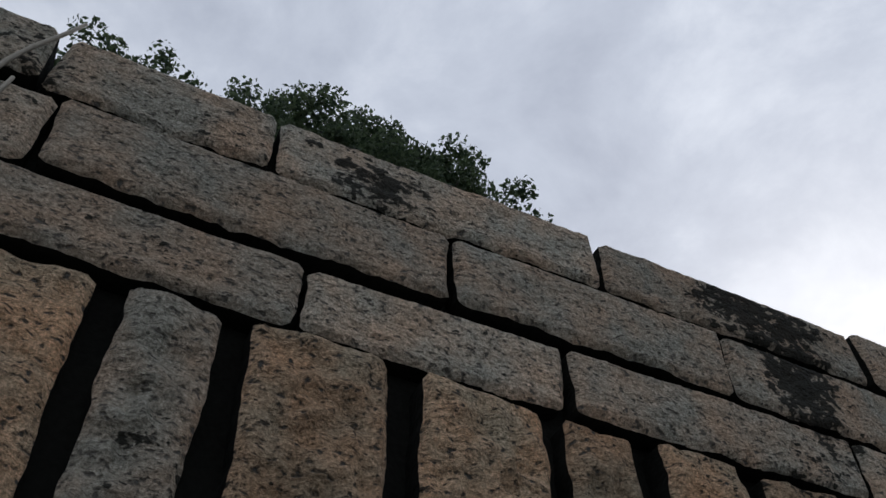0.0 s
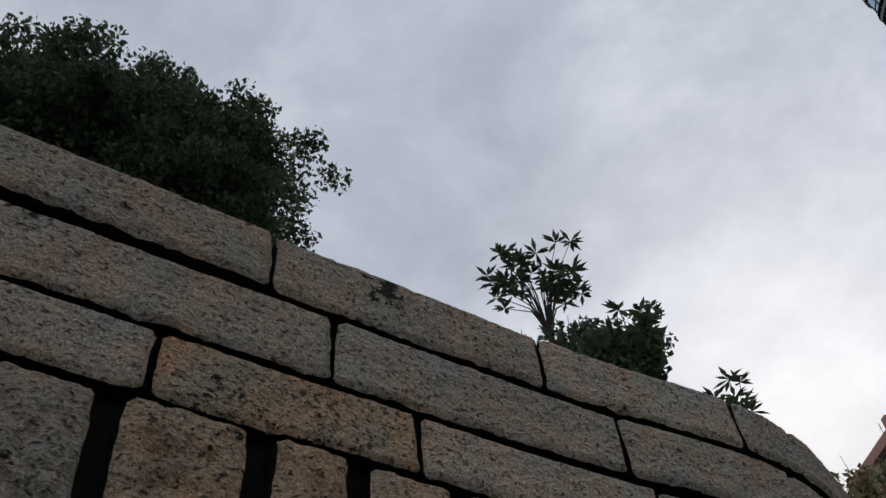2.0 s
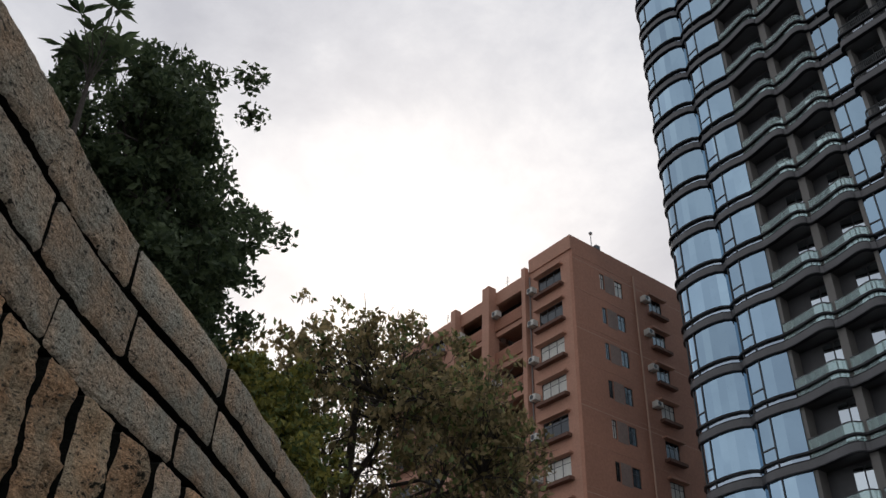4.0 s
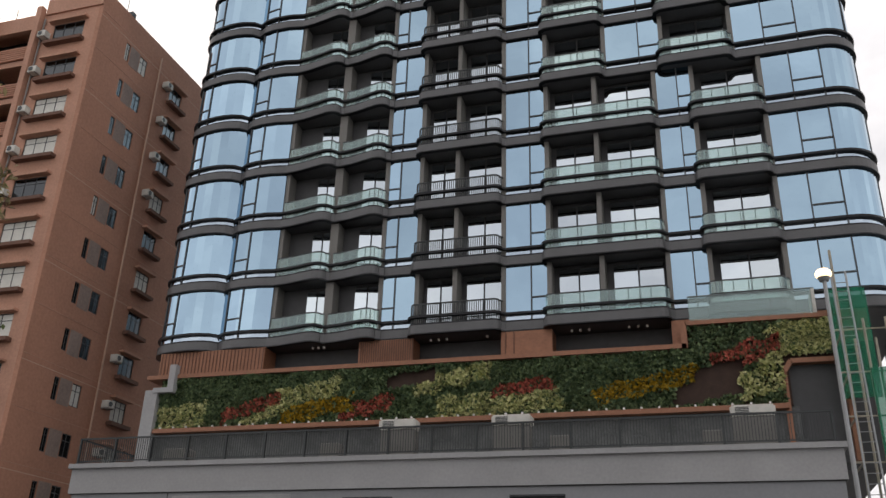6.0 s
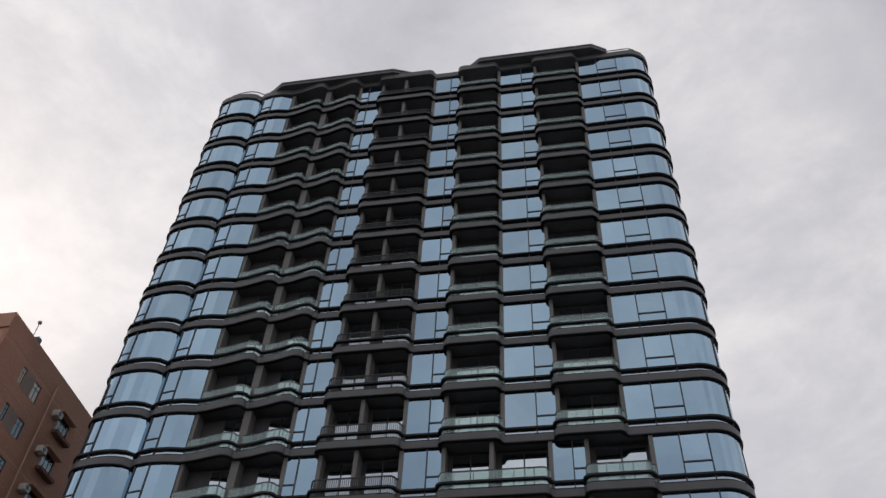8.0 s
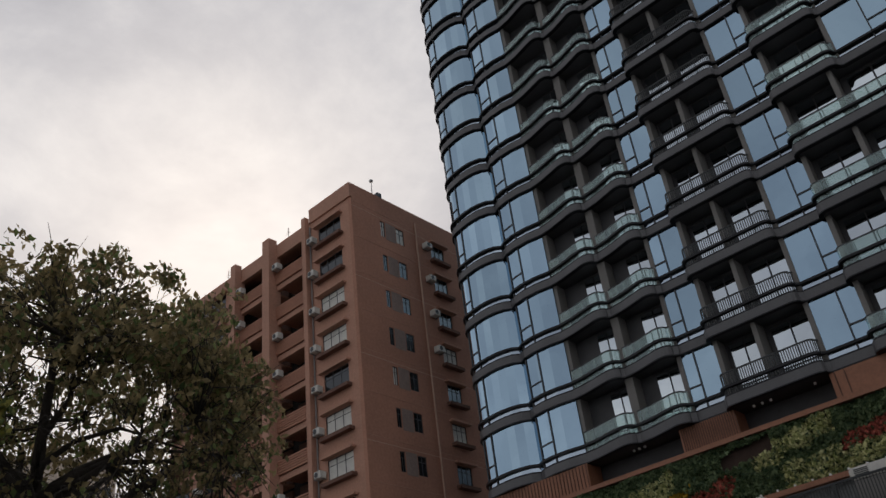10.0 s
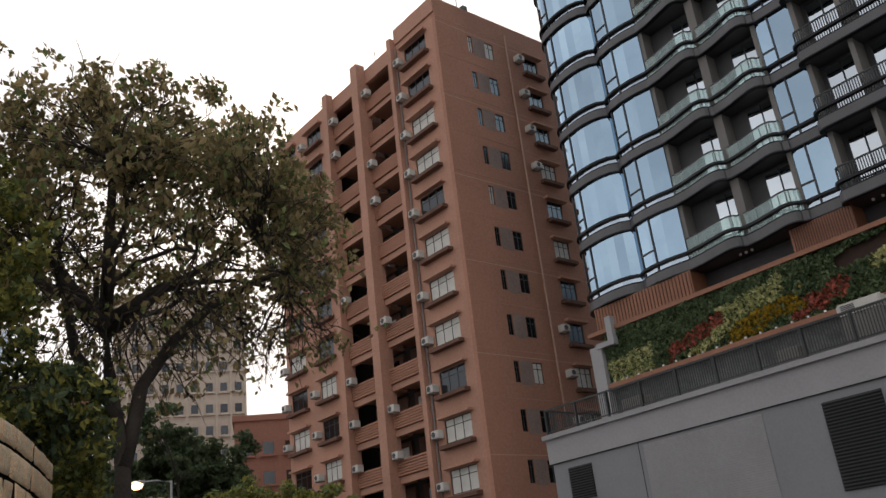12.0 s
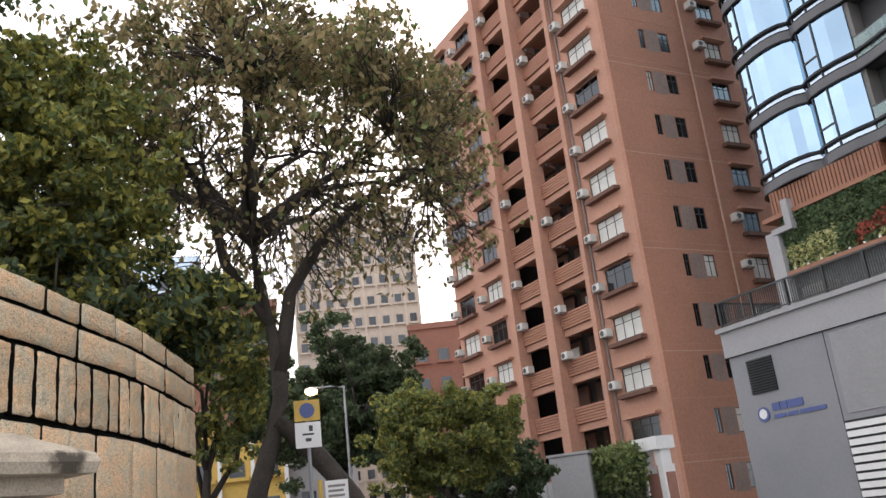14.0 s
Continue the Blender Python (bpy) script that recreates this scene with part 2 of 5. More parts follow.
def glow(name, colour, power):
    m = bpy.data.materials.new(name)
    m.use_nodes = True
    b = m.node_tree.nodes["Principled BSDF"]
    b.inputs["Base Color"].default_value = (*colour, 1)
    b.inputs["Emission Color"].default_value = (*colour, 1)
    b.inputs["Emission Strength"].default_value = power
    return m


GRANITE = stone_material("granite_grey", (1.34, 1.34, 1.30), 0.03)
# far stretch's granite: its brighter exposure is put into the tan tint
GRANITE_TAN_LIT = stone_material("granite_tan_lit", (1.95, 1.78, 1.52), 0.16)
GRANITE_WARM = stone_material("granite_warm", (1.50, 1.28, 1.04))
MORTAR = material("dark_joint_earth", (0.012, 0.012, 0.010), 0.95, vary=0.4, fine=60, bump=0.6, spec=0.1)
CAPSTONE = material("dressed_stone", (0.42, 0.36, 0.28), 0.9, vary=0.4, scale=4, fine=70, bump=0.6, dark=(0.07, 0.06, 0.045), dark_amount=0.2)
ASPHALT = material("asphalt", (0.05, 0.05, 0.052), 0.9, vary=0.25, scale=1, fine=60, bump=0.4)
PAVING = material("paving_concrete", (0.2, 0.2, 0.195), 0.85, vary=0.2, scale=1.2, fine=50, bump=0.3)
SLAB_GREY = material("bronze_grey_cladding", (0.10, 0.101, 0.106), 0.5, 0.2, vary=0.18, scale=1.2, fine=15, bump=0.05)
FIN_BLACK = material("black_metal_fin", (0.012, 0.013, 0.016), 0.35, 0.5, vary=0.15, bump=0.0)
PILLAR_GREY = material("grey_pillar_render", (0.17, 0.165, 0.155), 0.7, vary=0.15, scale=0.7, bump=0.1)
# walls deep in recesses, coloured near-black to carry the shade there
RECESS_SHADE = material("recess_shade_wall", (0.055, 0.056, 0.06), 0.6, vary=0.2, bump=0.05)
GLASS_BLUE = coated_glass("blue_coated_glass", (0.33, 0.47, 0.59))
GLASS_BAND = coated_glass("pale_spandrel_glass", (0.42, 0.50, 0.58), 0.08)
GLASS_DOOR = coated_glass("sliding_door_glass", (0.58, 0.65, 0.70), 0.03)
GLASS_GUARD = clear_glass("green_guard_glass", (0.46, 0.56, 0.57), 0.74)
RAIL_METAL = material("grey_green_rail_metal", (0.14, 0.17, 0.17), 0.4, 0.6, vary=0.1, bump=0.0)
RAIL_DARK = material("dark_rail_metal", (0.045, 0.05, 0.052), 0.45, 0.5, vary=0.1, bump=0.0)
FRAME_DARK = material("dark_window_frame", (0.05, 0.055, 0.06), 0.45, 0.4, vary=0.1, bump=0.0)
COPPER = material("copper_brown_panel", (0.26, 0.115, 0.065), 0.5, 0.2, vary=0.22, scale=1.1, fine=9, bump=0.08)
BROWN_TILE = material("terracotta_tile_wall", (0.39, 0.19, 0.125), 0.75, vary=0.2, scale=0.28, fine=6.0, bump=0.25, depth=0.004)
BROWN_SOFT = material("terracotta_render_wall", (0.435, 0.235, 0.165), 0.8, vary=0.2, scale=0.35, fine=7.0, bump=0.2, depth=0.004)
# window boxes and ribs; on balcony backs the darkness stands in for shade
BROWN_DARK = material("dark_brown_box_and_recess_shade", (0.13, 0.065, 0.045), 0.8, vary=0.3, scale=1.0, fine=14, bump=0.2)
WINDOW_DARK = coated_glass("old_window_glass", (0.07, 0.075, 0.08), 0.12)
CURTAIN = material("pale_curtain", (0.62, 0.62, 0.58), 0.9, vary=0.15, scale=2, bump=0.1)
# linings and core: near-black colour in place of interior shade
ROOM_SHADE = material("room_shade", (0.03, 0.026, 0.024), 0.9, vary=0.3, bump=0.0)
AC_WHITE = material("weathered_white_casing", (0.55, 0.54, 0.50), 0.6, vary=0.2, scale=3, bump=0.05)
PIPE_GREY = material("grey_pipe", (0.22, 0.2, 0.19), 0.6, vary=0.2, bump=0.05)
PODIUM_GREY = material("grey_painted_panel", (0.235, 0.24, 0.255), 0.7, vary=0.10, scale=0.5, fine=9, bump=0.1)
PODIUM_LIGHT = material("pale_grey_cornice", (0.32, 0.32, 0.325), 0.7, vary=0.12, scale=0.7, fine=9, bump=0.1)
LOUVRE = material("black_louvre", (0.02, 0.02, 0.02), 0.5, 0.3, vary=0.2, bump=0.0)
SIGN_BLUE = material("blue_sign_paint", (0.07, 0.10, 0.26), 0.5, vary=0.1, bump=0.0)
WHITE_PAINT = material("white_paint", (0.75, 0.75, 0.74), 0.6, vary=0.08, bump=0.05)
SOIL = material("dark_planting_felt", (0.05, 0.03, 0.023), 0.95, vary=0.4, bump=0.4)
NETTING = clear_glass("green_scaffold_net", (0.03, 0.30, 0.18), 0.45, 0.9)
TERRACE_WALL = material("stained_terrace_wall", (0.10, 0.105, 0.105), 0.85, vary=0.55, scale=1.6, fine=12, bump=0.2)
BAMBOO = material("scaffold_pole", (0.33, 0.30, 0.24), 0.7, vary=0.2, bump=0.1)
BARK = material("grey_brown_bark", (0.058, 0.049, 0.042), 0.95, vary=0.4, scale=2.0, fine=22, bump=0.8, depth=0.02)
LEAF_OLIVE = leaf_material("olive_autumn_leaf", (0.13, 0.115, 0.06), (0.46, 0.36, 0.18), 0.55)
LEAF_DARK = leaf_material("dark_evergreen_leaf", (0.038, 0.062, 0.034), (0.13, 0.175, 0.085), 0.45)
LEAF_FRESH = leaf_material("fresh_green_leaf", (0.08, 0.12, 0.045), (0.27, 0.32, 0.12))
LEAF_WALL = leaf_material("deep_green_wall_leaf", (0.045, 0.085, 0.045), (0.22, 0.29, 0.14))
LEAF_GOLD = leaf_material("yellow_green_leaf", (0.10, 0.11, 0.03), (0.44, 0.41, 0.10))
LEAF_PALE = leaf_material("cream_variegated_leaf", (0.28, 0.32, 0.11), (0.85, 0.82, 0.46))
LEAF_RED = leaf_material("red_foliage", (0.20, 0.05, 0.04), (0.70, 0.20, 0.14))
LEAF_OCHRE = leaf_material("ochre_foliage", (0.24, 0.15, 0.012), (0.60, 0.40, 0.04))
PALE_TOWER = material("cream_tile_wall", (0.55, 0.48, 0.40), 0.8, vary=0.12, scale=0.15, fine=2, bump=0.0)
RED_BRICK = material("dull_red_wall", (0.30, 0.15, 0.11), 0.85, vary=0.15, scale=0.3, fine=4, bump=0.0)
YELLOW_WALL = material("yellow_painted_wall", (0.60, 0.40, 0.10), 0.8, vary=0.15, scale=0.6, fine=5, bump=0.05)
LAMP_GLOW = glow("lit_lamp", (1.0, 0.72, 0.44), 1.5)
LAMP_ORANGE = glow("lit_orange_lamp", (1.0, 0.50, 0.22), 5.0)
PATCH = material("grey_brown_render_patch", (0.25, 0.19, 0.165), 0.85, vary=0.25, scale=0.9, fine=8, bump=0.1)
JOINT_PALE = material("pale_movement_joint", (0.50, 0.33, 0.25), 0.8, vary=0.15, bump=0.0)
STEEL = material("galvanised_steel", (0.32, 0.33, 0.34), 0.5, 0.6, vary=0.15, bump=0.05)

# ---- mesh helpers ----


def box(bm, x0, y0, z0, x1, y1, z1):
    v = [bm.verts.new(p) for p in ((x0, y0, z0), (x1, y0, z0), (x1, y1, z0), (x0, y1, z0), (x0, y0, z1), (x1, y0, z1), (x1, y1, z1), (x0, y1, z1))]
    for f in ((3, 2, 1, 0), (4, 5, 6, 7), (0, 1, 5, 4), (1, 2, 6, 5), (2, 3, 7, 6), (3, 0, 4, 7)):
        bm.faces.new([v[i] for i in f])
    return v


def mesh_of(name, bm, mat, smooth=False):
    bmesh.ops.recalc_face_normals(bm, faces=bm.faces)
    me = bpy.data.meshes.new(name)
    bm.to_mesh(me)
    bm.free()
    me.materials.append(mat)
    if smooth:
        me.polygons.foreach_set("use_smooth", [True] * len(me.polygons))
    return me


def put(name, me, parent=None, m=None, label=""):
    ob = new(name, me)
    if parent is not None:
        ob.parent = parent
    if m is not None:
        ob.matrix_basis = m
    return tagged(ob, label)


def part(name, bm, mat, parent, label="", smooth=False):
    return put(name, mesh_of(name, bm, mat, smooth), parent, None, label)


def boxes(name, mat, parent, *extents, label=""):
    bm = bmesh.new()
    for e in extents:
        box(bm, *e)
    return part(name, bm, mat, parent, label)


def tube(bm, points, radii, sides=7):
    """A tapered tube along points."""
    rings = []
    for i, p in enumerate(points):
        p = Vector(p)
        d = (Vector(points[min(i + 1, len(points) - 1)]) - Vector(points[max(i - 1, 0)])).normalized()
        a = d.orthogonal().normalized()
        if i and abs(d.z) < 0.99:
            a = d.cross(Vector((0, 0, 1))).normalized()
        b = d.cross(a)
        rings.append([bm.verts.new(p + radii[i] * (math.cos(k * math.tau / sides) * a + math.sin(k * math.tau / sides) * b)) for k in range(sides)])
    for r0, r1 in zip(rings, rings[1:]):
        for k in range(sides):
            bm.faces.new((r0[k], r0[(k + 1) % sides], r1[(k + 1) % sides], r1[k]))
    bm.faces.new(rings[0][::-1])
    bm.faces.new(rings[-1])


def strip(bm, curve, z0, z1, thick):
    """A wall of some thickness along a plan curve; thick goes to the curve's left."""
    n = len(curve)
    inner = []
    for i in range(n):
        a, b = Vector(curve[max(i - 1, 0)]), Vector(curve[min(i + 1, n - 1)])
        d = (b - a).normalized()
        inner.append((curve[i][0] - d.y * thick, curve[i][1] + d.x * thick))
    rows = [[bm.verts.new((*p, z)) for p in line] for line, z in ((curve, z0), (curve, z1), (inner, z1), (inner, z0))]
    for j in range(4):
        r0, r1 = rows[j], rows[(j + 1) % 4]
        for i in range(n - 1):
            bm.faces.new((r0[i], r0[i + 1], r1[i + 1], r1[i]))
    for i in (0, n - 1):
        bm.faces.new([rows[j][i] for j in range(4)])


def thing(name, label, category, x=0, y=0, z=0, rz=0, group="", kind=""):
    ob = new(name)
    ob.matrix_basis = pose(x, y, z, 0, 0, rz)
    return tagged(ob, label, category, group, kind)


# ---- ground ----
bm = bmesh.new()
box(bm, -600, -600, -0.4, 600, 600, 0)
ground = part("ground", bm, PAVING, None)
tagged(ground, "pale grey paved ground", "ground", kind="structure")
bm = bmesh.new()
box(bm, -80, -27, 0.0, 80, -12, 0.006)
road = part("road", bm, ASPHALT, None)
tagged(road, "dark grey asphalt road", "road", kind="structure")

# ---- glass tower ----
TOWER_Z, STOREY, ROWS = 15.25, 3.324, 15
DEPTH = 17.0


def arc(cx, cy, r, a0, a1, n=5):
    return [(cx + r * math.cos(radians(a0 + (a1 - a0) * i / n)), cy + r * math.sin(radians(a0 + (a1 - a0) * i / n))) for i in range(n + 1)]


def bulge(x0, x1, out, r):
    """Front line of a bay that comes forward with rounded corners."""
    r = min(r, out * 0.62)
    return [(x0, 0.0)] + arc(x0 + 0.25 - r + r, -out + r, r, 180, 270, 4) + arc(x1 - 0.25 - r, -out + r, r, 270, 360, 4) + [(x1, 0.0)]


def bay_curve(kind, x0, x1):
    if kind == "corner_left":
        return [(x0 + 0.15, 6.0)] + arc(x0 + 1.3, 1.0, 1.25, 180, 255, 9) + [(x0 + 1.5, -0.32), (x0 + 2.0, -0.40), (x0 + 2.5, -0.42), (x0 + 3.0, -0.37), (x0 + 3.5, -0.22), (x1, 0.12)]
    if kind == "corner_right":
        return [(x0, 0.0), (x1 - 1.8, -0.05)] + arc(x1 - 1.5, 1.45, 1.5, 275, 360, 10) + [(x1, 6.0)]
    if kind == "bow":
        return [(x0, 0.12), (x0 + 0.5, -0.16), (x0 + 1.1, -0.28), (x1 - 0.9, -0.28), (x1, -0.12)]
    if kind == "flat":
        return [(x0, 0.0), (x1, 0.0)]
    if kind == "slant":
        return [(x0, -0.12), (x0 + 0.8, -0.2), (x1 - 0.8, -0.55)] + arc(x1 - 0.62, -0.15, 0.4, 275, 350, 4) + [(x1, -0.1)]
    return bulge(x0, x1, 0.48, 0.36)


LOWER = [("corner_left", 0.0, 3.9), ("bow", 3.9, 6.85), ("slant", 6.85, 10.0), ("slant", 10.0, 12.9), ("flat", 12.9, 14.6), ("bars", 14.6, 19.2), ("flat", 19.2, 21.2), ("double", 21.2, 26.9), ("flat", 26.9, 28.5), ("single", 28.5, 31.9), ("corner_right", 31.9, 36.25)]
UPPER = LOWER[:7] + [("single", 21.2, 24.5), ("flat", 24.5, 27.2), ("single", 27.2, 30.8), ("corner_right", 30.8, 36.25)]


def whole_curve(bays, push=0.0):
    pts = []
    for kind, x0, x1 in bays:
        for p in bay_curve(kind, x0, x1):
            if not pts or (Vector(p) - Vector(pts[-1])).length > 0.02:
                pts.append(p)
    if push:
        out = []
        for i in range(len(pts)):
            a, b = Vector(pts[max(i - 1, 0)]), Vector(pts[min(i + 1, len(pts) - 1)])
            d = (b - a).normalized()
            out.append((pts[i][0] + d.y * push, pts[i][1] - d.x * push))
        return out
    return pts


def plate(curve, z0, z1, back):
    bm = bmesh.new()
    ring = list(curve) + [(36.25, back), (0.15, back)]
    lo, hi = [bm.verts.new((*p, z0)) for p in ring], [bm.verts.new((*p, z1)) for p in ring]
    n = len(ring)
    for i in range(n):
        bm.faces.new((lo[i], lo[(i + 1) % n], hi[(i + 1) % n], hi[i]))
    bm.faces.new(lo[::-1])
    bm.faces.new(hi)
    return bm


def is_glass(kind):
    return kind in ("corner_left", "bow", "flat", "corner_right")


def cut(curve, s0, s1):
    """The stretch of a curve between two fractions of its length."""
    pts = [Vector(p) for p in curve]
    run = [0.0]
    for a, b in zip(pts, pts[1:]):
        run.append(run[-1] + (b - a).length)
    lo, hi = s0 * run[-1], s1 * run[-1]
    out = []
    for i in range(len(pts) - 1):
        seg = run[i + 1] - run[i]
        if run[i + 1] <= lo + 1e-6 or run[i] >= hi - 1e-6 or seg < 1e-6:
            continue
        for s in (max(lo, run[i]), min(hi, run[i + 1])):
            p = pts[i].lerp(pts[i + 1], (s - run[i]) / seg)
            if not out or (p - Vector(out[-1])).length > 1e-3:
                out.append((p.x, p.y))
    return out


def storey_meshes(bays):
    """Meshes of one storey, its floor line at z = 0, as (name, mesh, label)."""
    out = []
    slab = mesh_of("floor_slab", plate(whole_curve(bays, 0.12), -0.42, 0.0, DEPTH), SLAB_GREY)
    for z0, z1, push, th, name, mat in ((0.36, 0.47, 0.17, 0.22, "black_fin", FIN_BLACK), (0.0, 0.10, 0.06, 0.2, "shadow_gap", FIN_BLACK), (-0.47, -0.42, 0.15, 0.25, "drip_edge", FIN_BLACK)):
        bm = bmesh.new()
        strip(bm, whole_curve(bays, push), z0, z1, th)
        out.append((name, mesh_of(name, bm, mat), ""))
    for k, (kind, x0, x1) in enumerate(bays):
        curve = bay_curve(kind, x0, x1)
        if is_glass(kind):
            bm = bmesh.new()
            strip(bm, curve, 0.10, 0.36, 0.1)
            out.append(("spandrel_band", mesh_of("spandrel_band", bm, GLASS_BAND), "pale sky-mirroring glass band"))
            cuts = {"corner_left": (0, 0.50, 0.63, 0.72, 1), "bow": (0, 0.14, 0.46, 1), "flat": (0, 0.38, 1) if x0 < 14 else (0, 0.62, 1), "corner_right": (0, 0.13, 0.27, 0.5, 1)}[kind]
            for s0, s1 in zip(cuts, cuts[1:]):
                bm = bmesh.new()
                strip(bm, cut(curve, s0, s1), 0.47, 2.88, 0.1)
                out.append(("pane", mesh_of("pane", bm, GLASS_BLUE), ""))
            for s in cuts[1:-1]:
                c = cut(curve, s, min(1, s + 0.02))[0]
                bm = bmesh.new()
                box(bm, c[0] - 0.03, c[1] - 0.06, 0.10, c[0] + 0.03, c[1] + 0.05, 2.88)
                out.append(("mullion", mesh_of("mullion", bm, FRAME_DARK), ""))
            j = {"corner_left": 2, "bow": 1, "flat": 0 if x0 < 14 else 1, "corner_right": 1}[kind]
            bm = bmesh.new()
            strip(bm, [(p[0], p[1] - 0.045) for p in cut(curve, cuts[j], cuts[j + 1])], 1.16, 1.23, 0.06)
            out.append(("transom", mesh_of("transom", bm, FRAME_DARK), ""))
            continue
        # balcony bay: end walls, back wall with doors, guard, rails
        for a in (x0, x1 - 0.22):
            bm = bmesh.new()
            box(bm, a, -0.05, 0.0, a + 0.22, 0.70, 2.88)
            out.append(("balcony_pillar", mesh_of("balcony_pillar", bm, PILLAR_GREY), "grey end wall of the balcony"))
        if kind in ("bars", "double"):
            xm = x0 + (x1 - x0) * 0.46
            bm = bmesh.new()
            box(bm, xm - 0.11, -0.28, 0.0, xm + 0.11, 0.70, 2.88)
            out.append(("balcony_partition", mesh_of("balcony_partition", bm, PILLAR_GREY), "grey dividing wall"))
            spans = ((x0 + 0.22, xm - 0.13), (xm + 0.13, x1 - 0.22))
        else:
            spans = ((x0 + 0.22, x1 - 0.22),)
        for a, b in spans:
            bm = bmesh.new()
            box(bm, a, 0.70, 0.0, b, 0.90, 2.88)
            out.append(("back_wall", mesh_of("back_wall", bm, RECESS_SHADE), ""))
            w = b - a
            d0, d1 = (a + w * (0.50 if x0 < 8 else 0.36), b - w * 0.05) if kind == "slant" else (a + w * 0.10, b - w * 0.04)
            for s0, s1 in ((0, 0.5), (0.5, 1)):
                bm = bmesh.new()
                box(bm, d0 + (d1 - d0) * s0 + 0.04, 0.62, 0.06, d0 + (d1 - d0) * s1 - 0.04, 0.67, 2.68)
                out.append(("sliding_door", mesh_of("sliding_door", bm, GLASS_DOOR), "mirroring glass sliding door"))
        rail = cut(whole_curve([(kind, x0, x1)], 0.02), 0.03, 0.97)
        bm = bmesh.new()
        strip(bm, rail, 1.06, 1.12, 0.07)
        out.append(("handrail", mesh_of("handrail", bm, RAIL_DARK), ""))
        bm = bmesh.new()
        if kind == "bars":
            for i in range(46):
                p = cut(rail, i / 46, min(1, i / 46 + 0.01))[0]
                box(bm, p[0] - 0.018, p[1] + 0.01, 0.07, p[0] + 0.018, p[1] + 0.05, 1.06)
            out.append(("railing_infill", mesh_of("railing_infill", bm, RAIL_DARK), "thin upright railing bars"))
        else:
            strip(bm, rail, 0.09, 1.06, 0.025)
            out.append(("guard_panel", mesh_of("guard_panel", bm, GLASS_GUARD), "greenish glass guard panel"))
            bm = bmesh.new()
            for i in range(1, 6):
                p = cut(rail, i / 6, min(1, i / 6 + 0.01))[0]
                box(bm, p[0] - 0.025, p[1] + 0.03, 0.0, p[0] + 0.025, p[1] + 0.07, 1.06)
            out.append(("rail_post", mesh_of("rail_post", bm, RAIL_METAL), ""))
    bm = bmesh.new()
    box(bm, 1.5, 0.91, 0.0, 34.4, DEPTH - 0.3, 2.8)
    out.append(("core_wall", mesh_of("core_wall", bm, RECESS_SHADE), ""))
    for a in (0.3, 35.95):
        bm = bmesh.new()
        box(bm, a, 6.05, 0.4, a + 0.25, DEPTH - 0.3, 2.88)
        out.append(("side_pane", mesh_of("side_pane", bm, GLASS_BLUE), ""))
    return slab, out


tower = thing("glass_tower", "tall new apartment tower of blue mirroring glass with wavy grey balconies", "apartment tower")
tower.matrix_basis = pose(0, 0, 0)
sets = {"low": storey_meshes(LOWER), "high": storey_meshes(UPPER)}
for row in range(ROWS):
    slab, rest = sets["low" if row < 4 else "high"]
    floor = put("floor_slab", slab, tower, pose(0, 0, TOWER_Z + STOREY * row), "bronze grey wavy floor edge")
    for name, me, label in rest:
        piece = put(name, me, floor, None, label)
        if name in ("railing_infill", "rail_post"):
            tagged(piece, kind="stuff")
# roof
top_z = TOWER_Z + STOREY * ROWS
part("roof_slab", plate(whole_curve(UPPER, 0.14), top_z - 0.5, top_z + 0.1, DEPTH), SLAB_GREY, tower)
for c0, c1 in ((0.0, 0.40), (0.62, 1.0)):
    bm = bmesh.new()
    strip(bm, cut(whole_curve(UPPER, -0.5), c0, c1), top_z + 0.1, top_z + 0.9, 0.15)
    part("roof_parapet", bm, SLAB_GREY, tower)
    bm = bmesh.new()
    strip(bm, cut(whole_curve(UPPER, -0.35), c0, c1), top_z + 1.15, top_z + 1.22, 0.06)
    part("roof_rail", bm, RAIL_METAL, tower)
for pts in ([(4.9, -0.2), (5.9, -0.85), (15.6, -0.85), (17.4, -0.2)], [(21.9, -0.2), (22.9, -0.85), (32.0, -0.85), (33.2, -0.2)]):
    for name, z0, z1, grow, mat in (("roof_canopy", 0.1, 0.45, 0.0, SLAB_GREY), ("roof_coping", 0.45, 0.54, 0.07, PODIUM_LIGHT)):
        bm = bmesh.new()
        ring = [(x, y - grow) for x, y in pts] + [(pts[-1][0], 2.5), (pts[0][0], 2.5)]
        lo, hi = [bm.verts.new((*p, top_z + z0)) for p in ring], [bm.verts.new((*p, top_z + z1)) for p in ring]
        for i in range(6):
            bm.faces.new((lo[i], lo[(i + 1) % 6], hi[(i + 1) % 6], hi[i]))
        bm.faces.new(lo[::-1])
        bm.faces.new(hi)
        part(name, bm, mat, tower, "straight roof canopy with a pale coping" if grow == 0 else "")
boxes("roof_plant_room", PILLAR_GREY, tower, (14.5, 5, top_z, 24, 14, top_z + 2.2))
boxes("roof_mast", STEEL, tower, (18.9, 2.5, top_z + 0.1, 19.5, 3.1, top_z + 2.6))

# base of the tower under the lowest storey: copper cladding, recesses shaded by colour, downlights
boxes("base_wall", RECESS_SHADE, tower, (1.6, 0.95, 8.3, 34.6, DEPTH, 14.78))
boxes("base_cladding", COPPER, tower, (0.9, -0.35, 13.35, 6.9, 0.85, 14.76), label="copper brown base panels")
for x0, x1 in ((11.9, 14.7), (19.0, 21.4), (26.7, 34.6)):
    boxes("base_cladding", COPPER, tower, (x0, -0.15, 13.3, x1, 0.85, 14.76), label="copper brown base panels")
